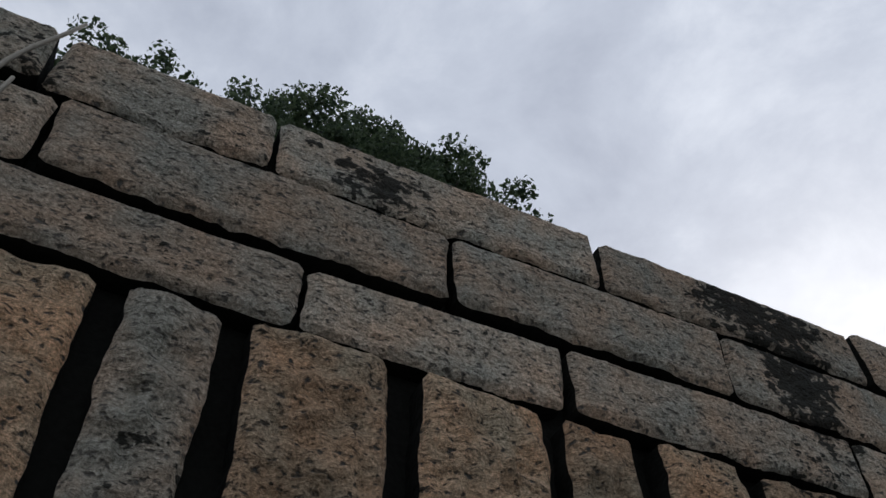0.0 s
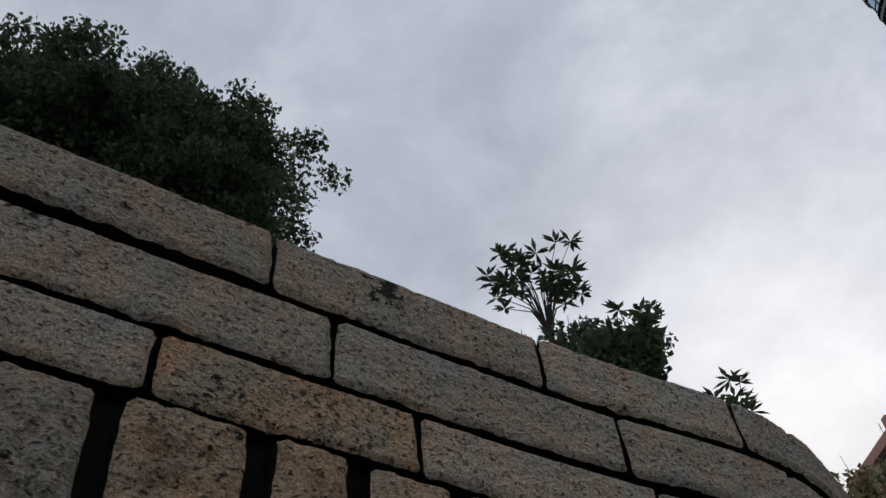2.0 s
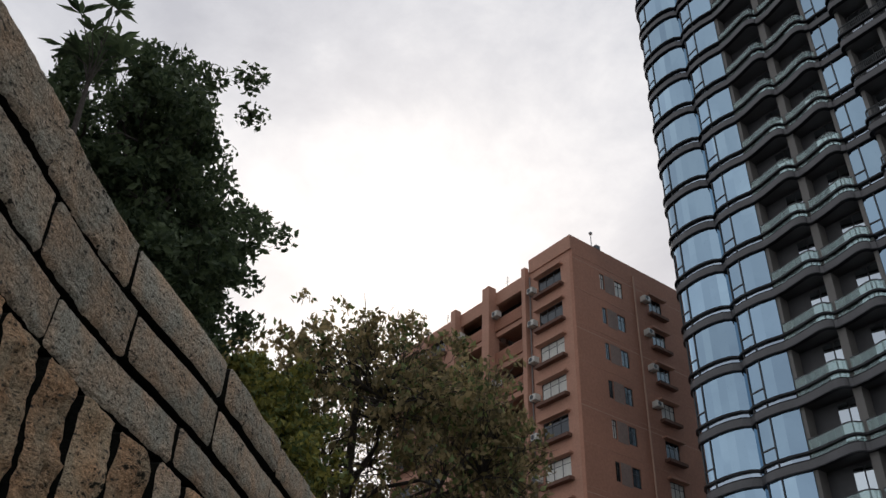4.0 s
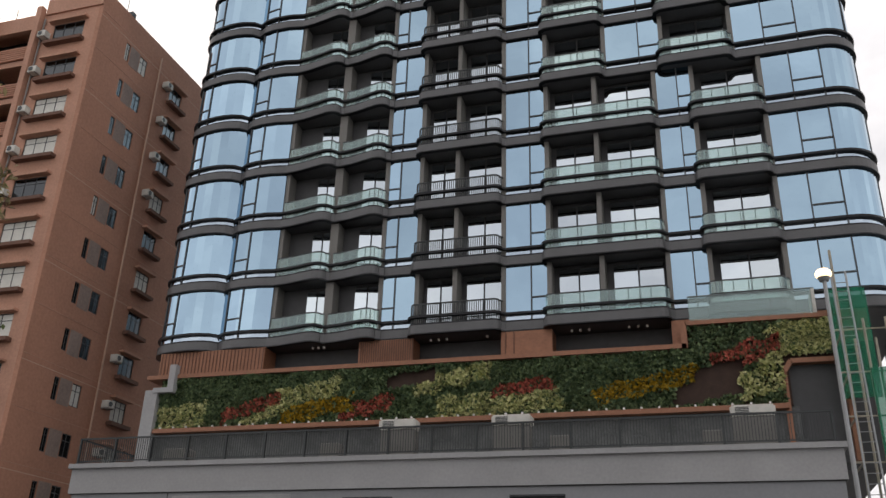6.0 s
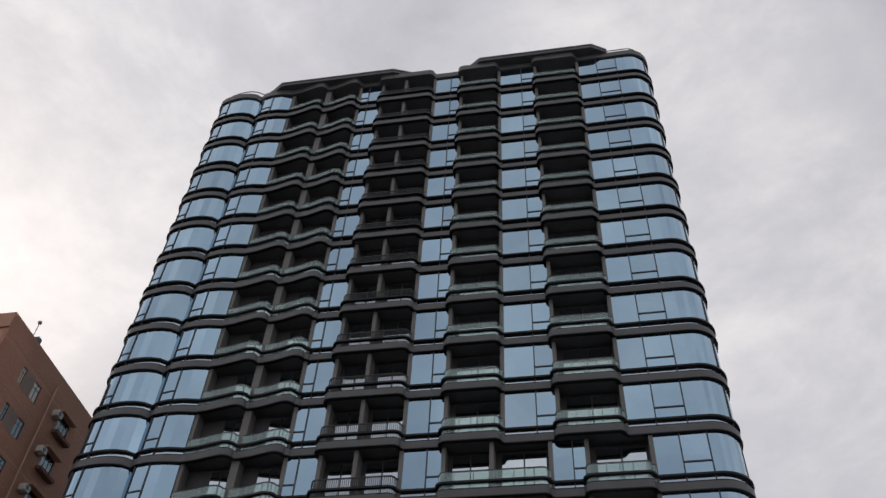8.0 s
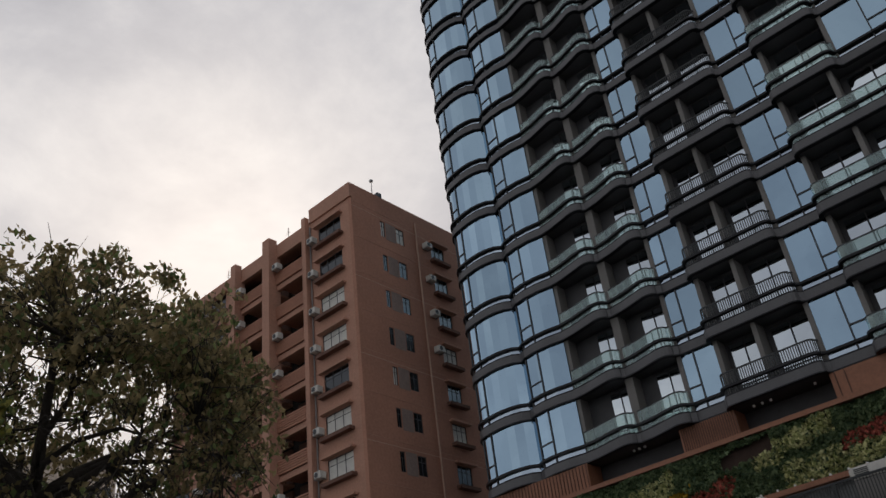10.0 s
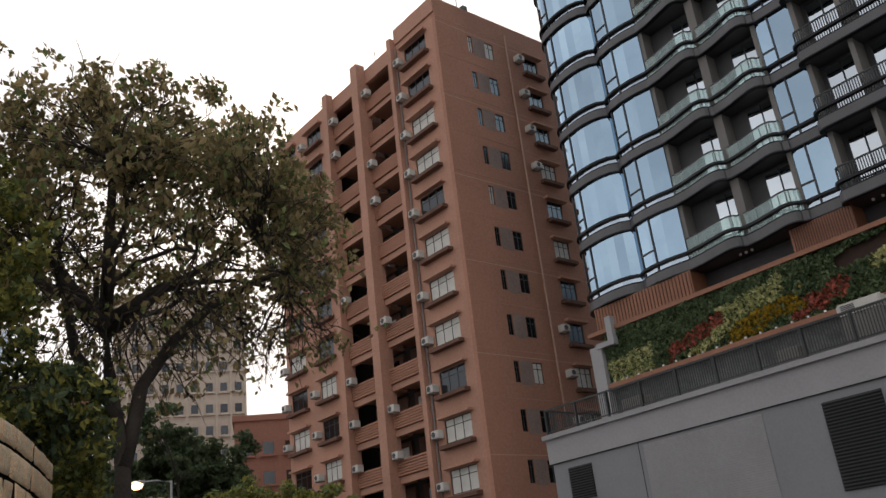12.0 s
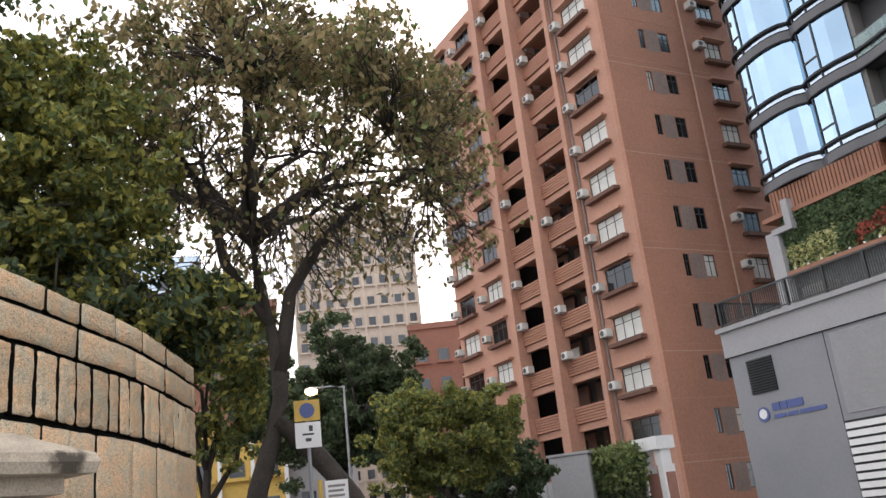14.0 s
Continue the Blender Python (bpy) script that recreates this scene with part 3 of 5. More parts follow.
for i in range(26):
    x = 12.0 + 0.115 * i if i < 24 else 19.2 + 0.4 * (i - 24)
    boxes("cladding_rib", BROWN_DARK, tower, (x, -0.19, 13.4, x + 0.04, -0.15, 14.74))
for i in range(30):
    x = 1.0 + 0.2 * i
    boxes("cladding_rib", BROWN_DARK, tower, (x, -0.385, 13.4, x + 0.035, -0.35, 14.74))
for x in (9.2, 9.5, 9.8, 15.4, 15.8, 16.2, 18.2, 22.2, 22.6, 23.0, 24.8, 25.2, 25.6):
    boxes("downlight", WHITE_PAINT, tower, (x, 0.2, 14.68, x + 0.09, 0.29, 14.78))

# ---- podium with terrace rail and planted wall ----
podium = thing("podium", "grey painted podium block with pale cornice and louvres", "podium")
boxes("body", PODIUM_GREY, podium, (0.75, -4.9, 0, 32.2, 2.0, 6.95))
boxes("cornice", PODIUM_LIGHT, podium, (0.62, -5.0, 6.98, 32.3, 2.0, 8.05))
boxes("cornice_cap", PODIUM_LIGHT, podium, (0.5, -5.14, 8.05, 32.42, 2.0, 8.25))
boxes("shadow_joint", LOUVRE, podium, (0.66, -4.96, 6.95, 32.26, 1.9, 6.98))
boxes("panel_joint", LOUVRE, podium, (5.62, -4.905, 0.2, 5.66, -4.9, 6.94))
for i in range(34):
    z = 3.85 + i * 0.088
    boxes("siding_board", PODIUM_LIGHT, podium, (5.9, -4.935, z, 11.4, -4.9, z + 0.074))
for i in range(9):
    z = 0.9 + i * 0.30
    boxes("shutter_slat", WHITE_PAINT, podium, (5.7, -4.97, z, 11.6, -4.9, z + 0.21))
boxes("shutter_back", LOUVRE, podium, (5.7, -4.92, 0.85, 11.6, -4.898, 3.6))


def louvre(x0, x1, z0, z1, n):
    lv = boxes("louvre_frame", LOUVRE, podium, (x0, -4.93, z0, x1, -4.897, z1), label="black louvred vent")
    for i in range(n):
        z = z0 + (i + 0.3) * (z1 - z0) / n
        bm = bmesh.new()
        v = [bm.verts.new(p) for p in ((x0, -4.93, z + 0.05), (x1, -4.93, z + 0.05), (x1, -4.99, z), (x0, -4.99, z), (x0, -4.99, z + 0.012), (x1, -4.99, z + 0.012), (x1, -4.93, z + 0.062), (x0, -4.93, z + 0.062))]
        for f in ((0, 1, 2, 3), (3, 2, 5, 4), (4, 5, 6, 7), (0, 3, 4, 7), (1, 6, 5, 2)):
            bm.faces.new([v[k] for k in f])
        part("slat", bm, FRAME_DARK, lv)


louvre(1.65, 3.0, 5.25, 6.65, 13)
louvre(13.7, 15.8, 3.7, 6.65, 26)
louvre(20.5, 22.6, 3.7, 6.65, 26)
# sign on the wall: round mark and plain bars in place of the lettering
wall_sign = thing("wall_sign", "blue and white sign of plain bars on the grey podium wall", "sign", 1.75, -4.9, 4.05)
bm = bmesh.new()
bmesh.ops.create_cone(bm, cap_ends=True, segments=20, radius1=0.30, radius2=0.30, depth=0.04, matrix=pose(0.25, -0.03, 0.35, 90))
part("round_mark", bm, SIGN_BLUE, wall_sign)
bm = bmesh.new()
bmesh.ops.create_cone(bm, cap_ends=True, segments=20, radius1=0.20, radius2=0.20, depth=0.05, matrix=pose(0.25, -0.035, 0.37, 90))
part("mark_centre", bm, WHITE_PAINT, wall_sign)
boxes("letter_bar", SIGN_BLUE, wall_sign, (0.75, -0.04, 0.42, 1.15, 0, 0.72), (1.2, -0.04, 0.42, 1.5, 0, 0.72), (1.55, -0.04, 0.42, 2.3, 0, 0.72))
boxes("small_letter_bar", SIGN_BLUE, wall_sign, (0.75, -0.04, 0.12, 1.35, 0, 0.27), (1.45, -0.04, 0.12, 1.95, 0, 0.27), (2.05, -0.04, 0.12, 3.3, 0, 0.27))

terrace_rail = thing("terrace_railing", "dark metal baluster railing along the podium edge", "railing", 0, -4.95, 8.25)
boxes("top_rail", RAIL_DARK, terrace_rail, (0.75, -0.03, 1.08, 32.1, 0.04, 1.15))
boxes("bottom_rail", RAIL_DARK, terrace_rail, (0.75, -0.02, 0.10, 32.1, 0.03, 0.15))
bm = bmesh.new()
box(bm, -0.012, 0, 0.15, 0.012, 0.024, 1.08)
bal = mesh_of("baluster", bm, RAIL_DARK)
bm = bmesh.new()
box(bm, -0.04, -0.05, 0, 0.04, 0.05, 1.12)
post = mesh_of("post", bm, RAIL_DARK)
for i in range(286):
    put("baluster", bal, terrace_rail, pose(0.85 + i * 0.1093, 0, 0))
for i in range(18):
    put("post", post, terrace_rail, pose(0.8 + i * 1.84, 0, 0))
boxes("side_rail", RAIL_DARK, terrace_rail, (0.75, 0.04, 1.08, 0.82, 5.2, 1.15), (0.75, 0.04, 0.10, 0.82, 5.2, 0.15), *[(0.76, 0.2 + 0.14 * i, 0.15, 0.80, 0.224 + 0.14 * i, 1.08) for i in range(36)])
boxes("terrace_backing", TERRACE_WALL, podium, (1.2, -1.1, 8.25, 31.4, -0.6, 10.5))
boxes("lower_ledge", COPPER, podium, (1.9, -1.5, 10.35, 31.0, -0.7, 10.55))

planted = thing("planted_wall", "green living wall with bands of cream red and ochre plants", "living wall", 0, -0.62, 0)
boxes("felt_backing", SOIL, planted, (1.7, -0.4, 10.55, 31.2, 0.0, 13.1), (27.3, -0.4, 13.1, 33.2, 0.0, 14.1), (31.2, -0.4, 12.4, 33.2, 0.0, 13.1))
boxes("top_ledge", COPPER, planted, (1.0, -0.72, 13.1, 27.3, 0.35, 13.3), (27.3, -0.72, 14.1, 33.3, 0.35, 14.28), (27.1, -0.72, 13.1, 27.35, 0.35, 14.28), label="copper brown ledge")
boxes("end_post", PODIUM_LIGHT, planted, (1.15, -0.9, 8.3, 1.85, -0.2, 12.5), (0.7, -1.2, 8.25, 2.3, 0.0, 8.75), label="pale grey end pillar")
boxes("downpipe", PODIUM_LIGHT, planted, (2.4, -0.95, 12.6, 2.75, -0.6, 13.75), (1.6, -0.95, 12.35, 2.75, -0.6, 12.6))


def leaf_cloud(points, size, rng, droop=0.4, long=1.7):
    """Separate small leaves at the given points: arrays of corners and faces."""
    n = len(points)
    d = rng.normal(size=(n, 3))
    d[:, 2] -= droop
    d /= np.linalg.norm(d, axis=1)[:, None]
    e = np.cross(d, rng.normal(size=(n, 3)))
    e /= np.linalg.norm(e, axis=1)[:, None] + 1e-9
    s = size * rng.uniform(0.6, 1.35, (n, 1))
    up = np.cross(d, e)
    p = np.asarray(points)
    tip, base = p + d * s * long / 2, p - d * s * long / 2
    mid = p + up * s * 0.16
    v = np.stack([base, mid + e * s / 2, tip, mid - e * s / 2], 1).reshape(-1, 3)
    i = np.arange(n)[:, None] * 4
    f = np.concatenate([i + [0, 1, 2], i + [0, 2, 3]], 1).reshape(-1, 3)
    return v, f


def leaves(name, mat, parent, points, size, seed, droop=0.4, label="", long=1.7):
    rng = np.random.default_rng(seed)
    v, f = leaf_cloud(np.asarray(points), size, rng, droop, long)
    me = bpy.data.meshes.new(name)
    me.from_pydata(v.tolist(), [], f.tolist())
    me.materials.append(mat)
    ob = put(name, me, parent, None, label)
    return tagged(ob, kind="stuff")


BEDS = [  # start, end, lower edge at start and end, depth of the band, plants (1 cream, 2 red, 3 ochre, 4 bare)
    (1.9, 4.6, -0.1, 0.02, 0.50, 1), (5.4, 8.6, 0.02, 0.40, 0.24, 2), (6.6, 9.4, -0.06, 0.34, 0.20, 1), (8.4, 11.6, 0.34, 0.52, 0.34, 1), (8.6, 12.3, -0.04, 0.20, 0.34, 3),
    (11.6, 14.2, 0.0, 0.20, 0.28, 2), (13.8, 16.2, 0.55, 0.66, 0.28, 4), (18.8, 21.6, 0.30, 0.46, 0.22, 2), (15.2, 18.9, 0.38, 0.68, 0.32, 1),
    (16.2, 21.9, -0.05, 0.08, 0.42, 1), (23.3, 27.6, 0.08, 0.44, 0.28, 3), (26.6, 29.4, 0.02, 0.20, 0.58, 4), (28.2, 31.0, 0.50, 0.84, 0.36, 2),
    (29.2, 31.4, 0.05, 0.30, 0.46, 1), (30.2, 33.2, 0.55, 0.86, 0.70, 1),
]


def plant_zone(x, h):
    """Which plants grow at x along the wall and h up it: 0 green, else as in BEDS."""
    u = x + 0.30 * noise.noise((x * 1.3, h * 4, 1.0)) + 0.15 * noise.noise((x * 4, h * 10, 4.0))
    k = h + 0.07 * noise.noise((x * 1.8, h * 3, 7.0)) + 0.04 * noise.noise((x * 6, h * 9, 2.0))
    for a, b, lo, hi, deep, plants in BEDS:
        if a < u < b:
            edge = lo + (hi - lo) * (u - a) / (b - a)
            if edge < k < edge + deep:
                return plants
    return 0


rng = np.random.default_rng(5)
zones = {0: [], 1: [], 2: [], 3: [], 4: []}
for i in range(36000):
    x = rng.uniform(1.9, 33.0)
    z0, z1 = (12.6 if x > 31 else 10.6), (14.05 if x > 27.4 else 13.05)
    z = rng.uniform(z0, z1)
    k = plant_zone(x, (z - 10.6) / 2.5)
    if k in (1, 2, 3) and rng.uniform() < 0.2:
        k = 0
    if k == 4 and rng.uniform() > 0.06:
        continue
    depth = 0.12 + 0.16 * noise.noise((x * 1.5, z * 1.5, 3.0)) + rng.uniform(0, 0.14)
    zones[k].append((x, -0.42 - depth, z))
for k, nm, mat, lb in ((0, "green_plants", LEAF_WALL, "mixed green foliage"), (1, "cream_plants", LEAF_PALE, "cream variegated foliage"), (2, "red_plants", LEAF_RED, "red foliage"), (3, "ochre_plants", LEAF_OCHRE, "ochre yellow foliage")):
    leaves(nm, mat, planted, zones[k], 0.135, 20 + k, 0.5, lb, 1.4)
rng = np.random.default_rng(6)
leaves("dark_plants", LEAF_DARK, planted, [p for p in ((rng.uniform(1.9, 31), -0.45 - rng.uniform(0, 0.12), rng.uniform(10.6, 13.05)) for i in range(4500)) if plant_zone(p[0], (p[2] - 10.6) / 2.5) != 4], 0.15, 26, 0.5, "dark green undergrowth", 1.4)
for i in range(40):
    boxes("spot_lamp", WHITE_PAINT, planted, (2.2 + i * 0.72, -0.78, 10.56, 2.28 + i * 0.72, -0.70, 10.66))

glass_box = thing("terrace_glass_screen", "frosted glass screen of the lowest terrace", "glass screen", 0, 0, 14.28)
boxes("glass_panel", GLASS_GUARD, glass_box, (27.5, -1.35, 0.0, 29.1, -1.31, 1.05), (29.12, -1.35, 0.0, 30.8, -1.31, 1.05), (30.82, -1.35, 0.0, 32.4, -1.31, 1.05))
boxes("end_panel", AC_WHITE, glass_box, (32.42, -1.36, 0.0, 32.55, -0.3, 1.05))
boxes("screen_rail", RAIL_METAL, glass_box, (27.5, -1.37, 1.05, 32.55, -1.29, 1.10))


def ac_parts(ac, w, h, d, grille=FRAME_DARK):
    bm = bmesh.new()
    box(bm, -w / 2, -d, 0, w / 2, 0, h)
    bmesh.ops.bevel(bm, geom=bm.edges[:], offset=0.03, segments=1, affect="EDGES")
    part("casing", bm, AC_WHITE, ac)
    bm = bmesh.new()
    bmesh.ops.create_cone(bm, cap_ends=True, segments=14, radius1=min(w, h) * 0.36, radius2=min(w, h) * 0.36, depth=0.02, matrix=pose(-w * 0.12, -d - 0.008, h * 0.5, 90))
    part("fan_grille", bm, grille, ac)
    for sx in (-w * 0.4, w * 0.4):
        boxes("bracket", PIPE_GREY, ac, (sx - 0.02, -d, -0.06, sx + 0.02, 0.02, 0.0))


terrace_ac = thing("air_handling_unit", "grey ventilation unit with a white louvred hood behind the terrace railing", "ventilation unit", 15.6, -3.6, 8.25, 0, "terrace ventilation units")
bm = bmesh.new()
box(bm, -0.75, -0.6, 0, 0.75, 0.0, 1.2)
bmesh.ops.bevel(bm, geom=bm.edges[:], offset=0.03, segments=1, affect="EDGES")
part("casing", bm, PILLAR_GREY, terrace_ac)
bm = bmesh.new()
box(bm, -0.8, -0.7, 1.2, 0.8, 0.02, 1.62)
bmesh.ops.bevel(bm, geom=bm.edges[:], offset=0.06, segments=2, affect="EDGES")
part("hood", bm, AC_WHITE, terrace_ac, "white rounded hood")
for k in range(5):
    boxes("louvre_slat", FRAME_DARK, terrace_ac, (-0.62, -0.715, 1.26 + 0.06 * k, -0.12, -0.70, 1.29 + 0.06 * k))
for x in (20.4, 29.5):
    copy_thing(terrace_ac, pose(x, -3.6, 8.25))
for x, w in ((12.6, 0.9), (5.2, 1.2), (22.3, 0.8), (28.0, 0.7)):
    bm = bmesh.new()
    box(bm, -w / 2, -0.4, 0, w / 2, 0.4, 0.75)
    bmesh.ops.bevel(bm, geom=bm.edges[:], offset=0.05, segments=1, affect="EDGES")
    crate = part("storage_box", bm, PILLAR_GREY, None)
    crate.matrix_basis = pose(x, -3.8, 8.25)
    tagged(crate, "grey storage box standing behind the terrace railing", "box", "terrace boxes")

# archway and scaffold at the end of the podium
arch_frame = thing("terrace_arch", "copper framed arched opening at the end of the planted wall", "archway", 0, -0.9, 0)
bm = bmesh.new()
for a, b in (((31.0, 8.3), (31.0, 11.9)), ((31.0, 11.9), (31.3, 12.35)), ((31.3, 12.35), (33.0, 12.35)), ((33.0, 12.35), (33.3, 11.9)), ((33.3, 11.9), (33.3, 8.3))):
    dx, dz = b[0] - a[0], b[1] - a[1]
    ln = math.hypot(dx, dz)
    nx, nz = -dz / ln * 0.1, dx / ln * 0.1
    v = [bm.verts.new(p) for y in (-0.3, 0.3) for p in ((a[0] - nx, y, a[1] - nz), (b[0] - nx, y, b[1] - nz), (b[0] + nx, y, b[1] + nz), (a[0] + nx, y, a[1] + nz))]
    for f in ((0, 1, 2, 3), (4, 7, 6, 5), (0, 4, 5, 1), (1, 5, 6, 2), (2, 6, 7, 3), (3, 7, 4, 0)):
        bm.faces.new([v[i] for i in f])
part("arch_rim", bm, COPPER, arch_frame)
boxes("arch_back", RECESS_SHADE, arch_frame, (31.05, 0.1, 8.3, 33.25, 0.25, 12.3))

scaffold = thing("scaffold", "scaffold of poles wrapped in green netting beside the podium", "scaffold", 32.6, -4.6, 0)
for i in range(4):
    for j in range(2):
        bm = bmesh.new()
        tube(bm, [(0.3 + i * 0.75, j * 2.4, 0), (0.3 + i * 0.75, j * 2.4, 12.8 + (i == 0) * 2.8)], [0.05, 0.05], 6)
        part("upright_pole", bm, BAMBOO, scaffold)
for k in range(8):
    for a, b in (((0.0, 0.0), (2.8, 0.0)), ((0.3, -0.1), (0.3, 2.5))):
        bm = bmesh.new()
        tube(bm, [(*a, 1.2 + k * 1.6), (*b, 1.2 + k * 1.6)], [0.04, 0.04], 6)
        part("cross_pole", bm, BAMBOO, scaffold)
bm = bmesh.new()
seg = [(1.0 + 0.2 * i, -0.15 + 0.09 * math.sin(i * 1.7)) for i in range(11)]
strip(bm, seg, 0.0, 10.9, 0.02)
part("green_net", bm, NETTING, scaffold, "translucent green safety net")
bm = bmesh.new()
strip(bm, [(0.35 + 0.2 * i, 2.6 + 0.06 * math.sin(i * 2.1)) for i in range(8)], 10.5, 15.0, 0.02)
part("upper_net", bm, NETTING, scaffold)
ladder = thing("ladder", "steel ladder leaning beside the scaffold", "ladder", 32.75, -5.2, 0, 0)
bm = bmesh.new()
tube(bm, [(0, -1.0, 0), (0, 0.1, 14.5)], [0.035, 0.035], 6)
tube(bm, [(0.5, -1.0, 0), (0.5, 0.1, 14.5)], [0.035, 0.035], 6)
part("stile", bm, STEEL, ladder)
for i in range(40):
    z = 0.4 + i * 0.35
    y = -1.0 + 1.1 * z / 14.5
    bm = bmesh.new()
    tube(bm, [(0, y, z), (0.5, y, z)], [0.018, 0.018], 5)
    part("rung", bm, STEEL, ladder)

# rounded grey annex behind the tower's end
annex = thing("rounded_annex", "grey rounded annex with pale window bands behind the tower", "annex building", 38.0, 7.5, 0)
bm = bmesh.new()
bmesh.ops.create_cone(bm, cap_ends=True, segments=28, radius1=1.6, radius2=1.6, depth=16.5, matrix=pose(0, 0, 8.25))
part("wall", bm, PODIUM_GREY, annex, smooth=False)
for z in (14.0, 11.4, 8.8):
    bm = bmesh.new()
    strip(bm, arc(0, 0, 1.66, 200, 300, 10), z, z + 1.0, 0.08)
    part("window_band", bm, GLASS_BAND, annex)

# ---- terracotta apartment block ----
BX0, BX1, BY, BTOP, BST = -28.2, -6.8, -1.7, 38.4, 2.85
brown = thing("brown_apartment_block", "older terracotta tiled apartment block with window boxes and air conditioners", "apartment block")
HEADS = [3.0 + BST * k for k in range(13)]


def pierced(name, axis, at, u0, u1, z0, z1, holes, thick, mat, label=""):
    """A wall in the plane axis = at, with openings (u0, u1, z0, z1)."""
    us = sorted({u0, u1, *[h[0] for h in holes], *[h[1] for h in holes]})
    zs = sorted({z0, z1, *[h[2] for h in holes], *[h[3] for h in holes]})
    bm = bmesh.new()
    for a, b in zip(us, us[1:]):
        run = None
        for c, d in zip(zs, zs[1:]):
            um, zm = (a + b) / 2, (c + d) / 2
            solid = not any(h[0] < um < h[1] and h[2] < zm < h[3] for h in holes)
            if solid:
                run = (run[0], d) if run else (c, d)
            if run and (not solid or d == zs[-1]):
                if axis == "y":
                    box(bm, a, at, run[0], b, at + thick, run[1])
                else:
                    box(bm, at - thick, a, run[0], at, b, run[1])
                run = None
    return part(name, bm, mat, brown, label)


W_COLS = [(-10.35, -8.0), (-23.5, -21.5), (-27.6, -25.4)]
B_COLS = [(-15.1, -11.75), (-19.5, -15.9)]
holes = [(a, b, h - 1.35, h) for a, b in W_COLS for h in HEADS]
holes += [(a, b, h - 2.45, h + 0.05) for a, b in B_COLS for h in HEADS]
pierced("front_wall", "y", BY, BX0, BX1 - 0.3, 0, BTOP, holes, 0.3, BROWN_SOFT, "terracotta rendered front wall")
S_COLS = [(1.02, 1.44), (2.55, 3.35), (6.2, 7.6), (12.0, 13.6), (16.0, 16.9)]
holes = [(a, b, h - 1.3, h) for a, b in S_COLS for h in HEADS]
pierced("side_wall", "x", BX1, BY, 20.0, 0, BTOP + 0.95, holes, 0.3, BROWN_TILE, "terracotta tiled side wall")
boxes("core", ROOM_SHADE, brown, (BX0 + 0.3, BY + 1.9, 0, BX1 - 0.9, 19.5, BTOP - 0.4))
boxes("end_wall", BROWN_TILE, brown, (BX0, BY + 0.3, 0, BX0 + 0.3, 20, BTOP))
boxes("roof", BROWN_SOFT, brown, (BX0 + 0.3, BY + 0.3, BTOP - 0.4, BX1 - 0.3, 20, BTOP - 0.05))
boxes("corner_parapet", BROWN_SOFT, brown, (-11.2, BY - 0.12, BTOP - 0.25, BX1 - 0.003, BY, BTOP + 0.95), (-11.2, BY, BTOP, BX1 - 0.3, BY + 0.25, BTOP + 0.95))
for a, b, d, top in ((-15.9, -15.1, 0.75, BTOP + 0.35), (-20.1, -19.5, 0.6, BTOP + 0.3), (-11.75, -11.35, 0.4, BTOP + 0.3)):
    boxes("pilaster", BROWN_SOFT, brown, (a, BY - d, 0, b, BY - 0.003, top))
for h in HEADS[::2]:
    boxes("floor_joint", JOINT_PALE, brown, (BX1 - 0.02, BY + 0.02, h + 0.22, BX1 + 0.006, 11.9, h + 0.26))
# near-black linings, a room's shade put into colour, so the openings read as rooms
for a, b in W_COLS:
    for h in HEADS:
        boxes("room_back", ROOM_SHADE, brown, (a - 0.1, BY + 0.9, h - 1.5, b + 0.1, BY + 1.0, h + 0.1))


def window(name, w, h, curtain, boxed):
    """Steel window in its opening, centred, sill at z = 0."""
    made = []
    bm = bmesh.new()
    loops = []
    for y in (0.05, 0.11):
        for d in (0.0, 0.05):
            loops.append([bm.verts.new(p) for p in ((-w / 2 + d, y, d), (w / 2 - d, y, d), (w / 2 - d, y, h - d), (-w / 2 + d, y, h - d))])
    for p, q in ((0, 1), (1, 3), (3, 2), (2, 0)):
        for k in range(4):
            bm.faces.new((loops[p][k], loops[p][(k + 1) % 4], loops[q][(k + 1) % 4], loops[q][k]))
    made.append(("window_frame", mesh_of("window_frame", bm, FRAME_DARK)))
    for x in (-w / 6, w / 6) if w > 0.9 else (0,):
        bm = bmesh.new()
        box(bm, x - 0.025, 0.055, 0.05, x + 0.025, 0.105, h - 0.05)
        made.append(("glazing_bar", mesh_of("glazing_bar", bm, FRAME_DARK)))
    bm = bmesh.new()
    box(bm, -w / 2 + 0.05, 0.06, h * 0.68, w / 2 - 0.05, 0.10, h * 0.68 + 0.04)
    made.append(("glazing_bar", mesh_of("glazing_bar", bm, FRAME_DARK)))
    bm = bmesh.new()
    box(bm, -w / 2 + 0.05, 0.075, 0.05, w / 2 - 0.05, 0.085, h - 0.05)
    made.append(("window_pane", mesh_of("window_pane", bm, WINDOW_DARK if curtain < 1 else CURTAIN)))
    if boxed:
        bm = bmesh.new()
        box(bm, -w / 2 - 0.25, -0.42, -0.32, w / 2 + 0.25, -0.003, -0.10)
        made.append(("window_box", mesh_of("window_box", bm, BROWN_DARK)))
        bm = bmesh.new()
        box(bm, -w / 2 - 0.25, -0.38, h + 0.06, w / 2 + 0.25, -0.003, h + 0.20)
        made.append(("window_hood", mesh_of("window_hood", bm, BROWN_SOFT)))
    return made


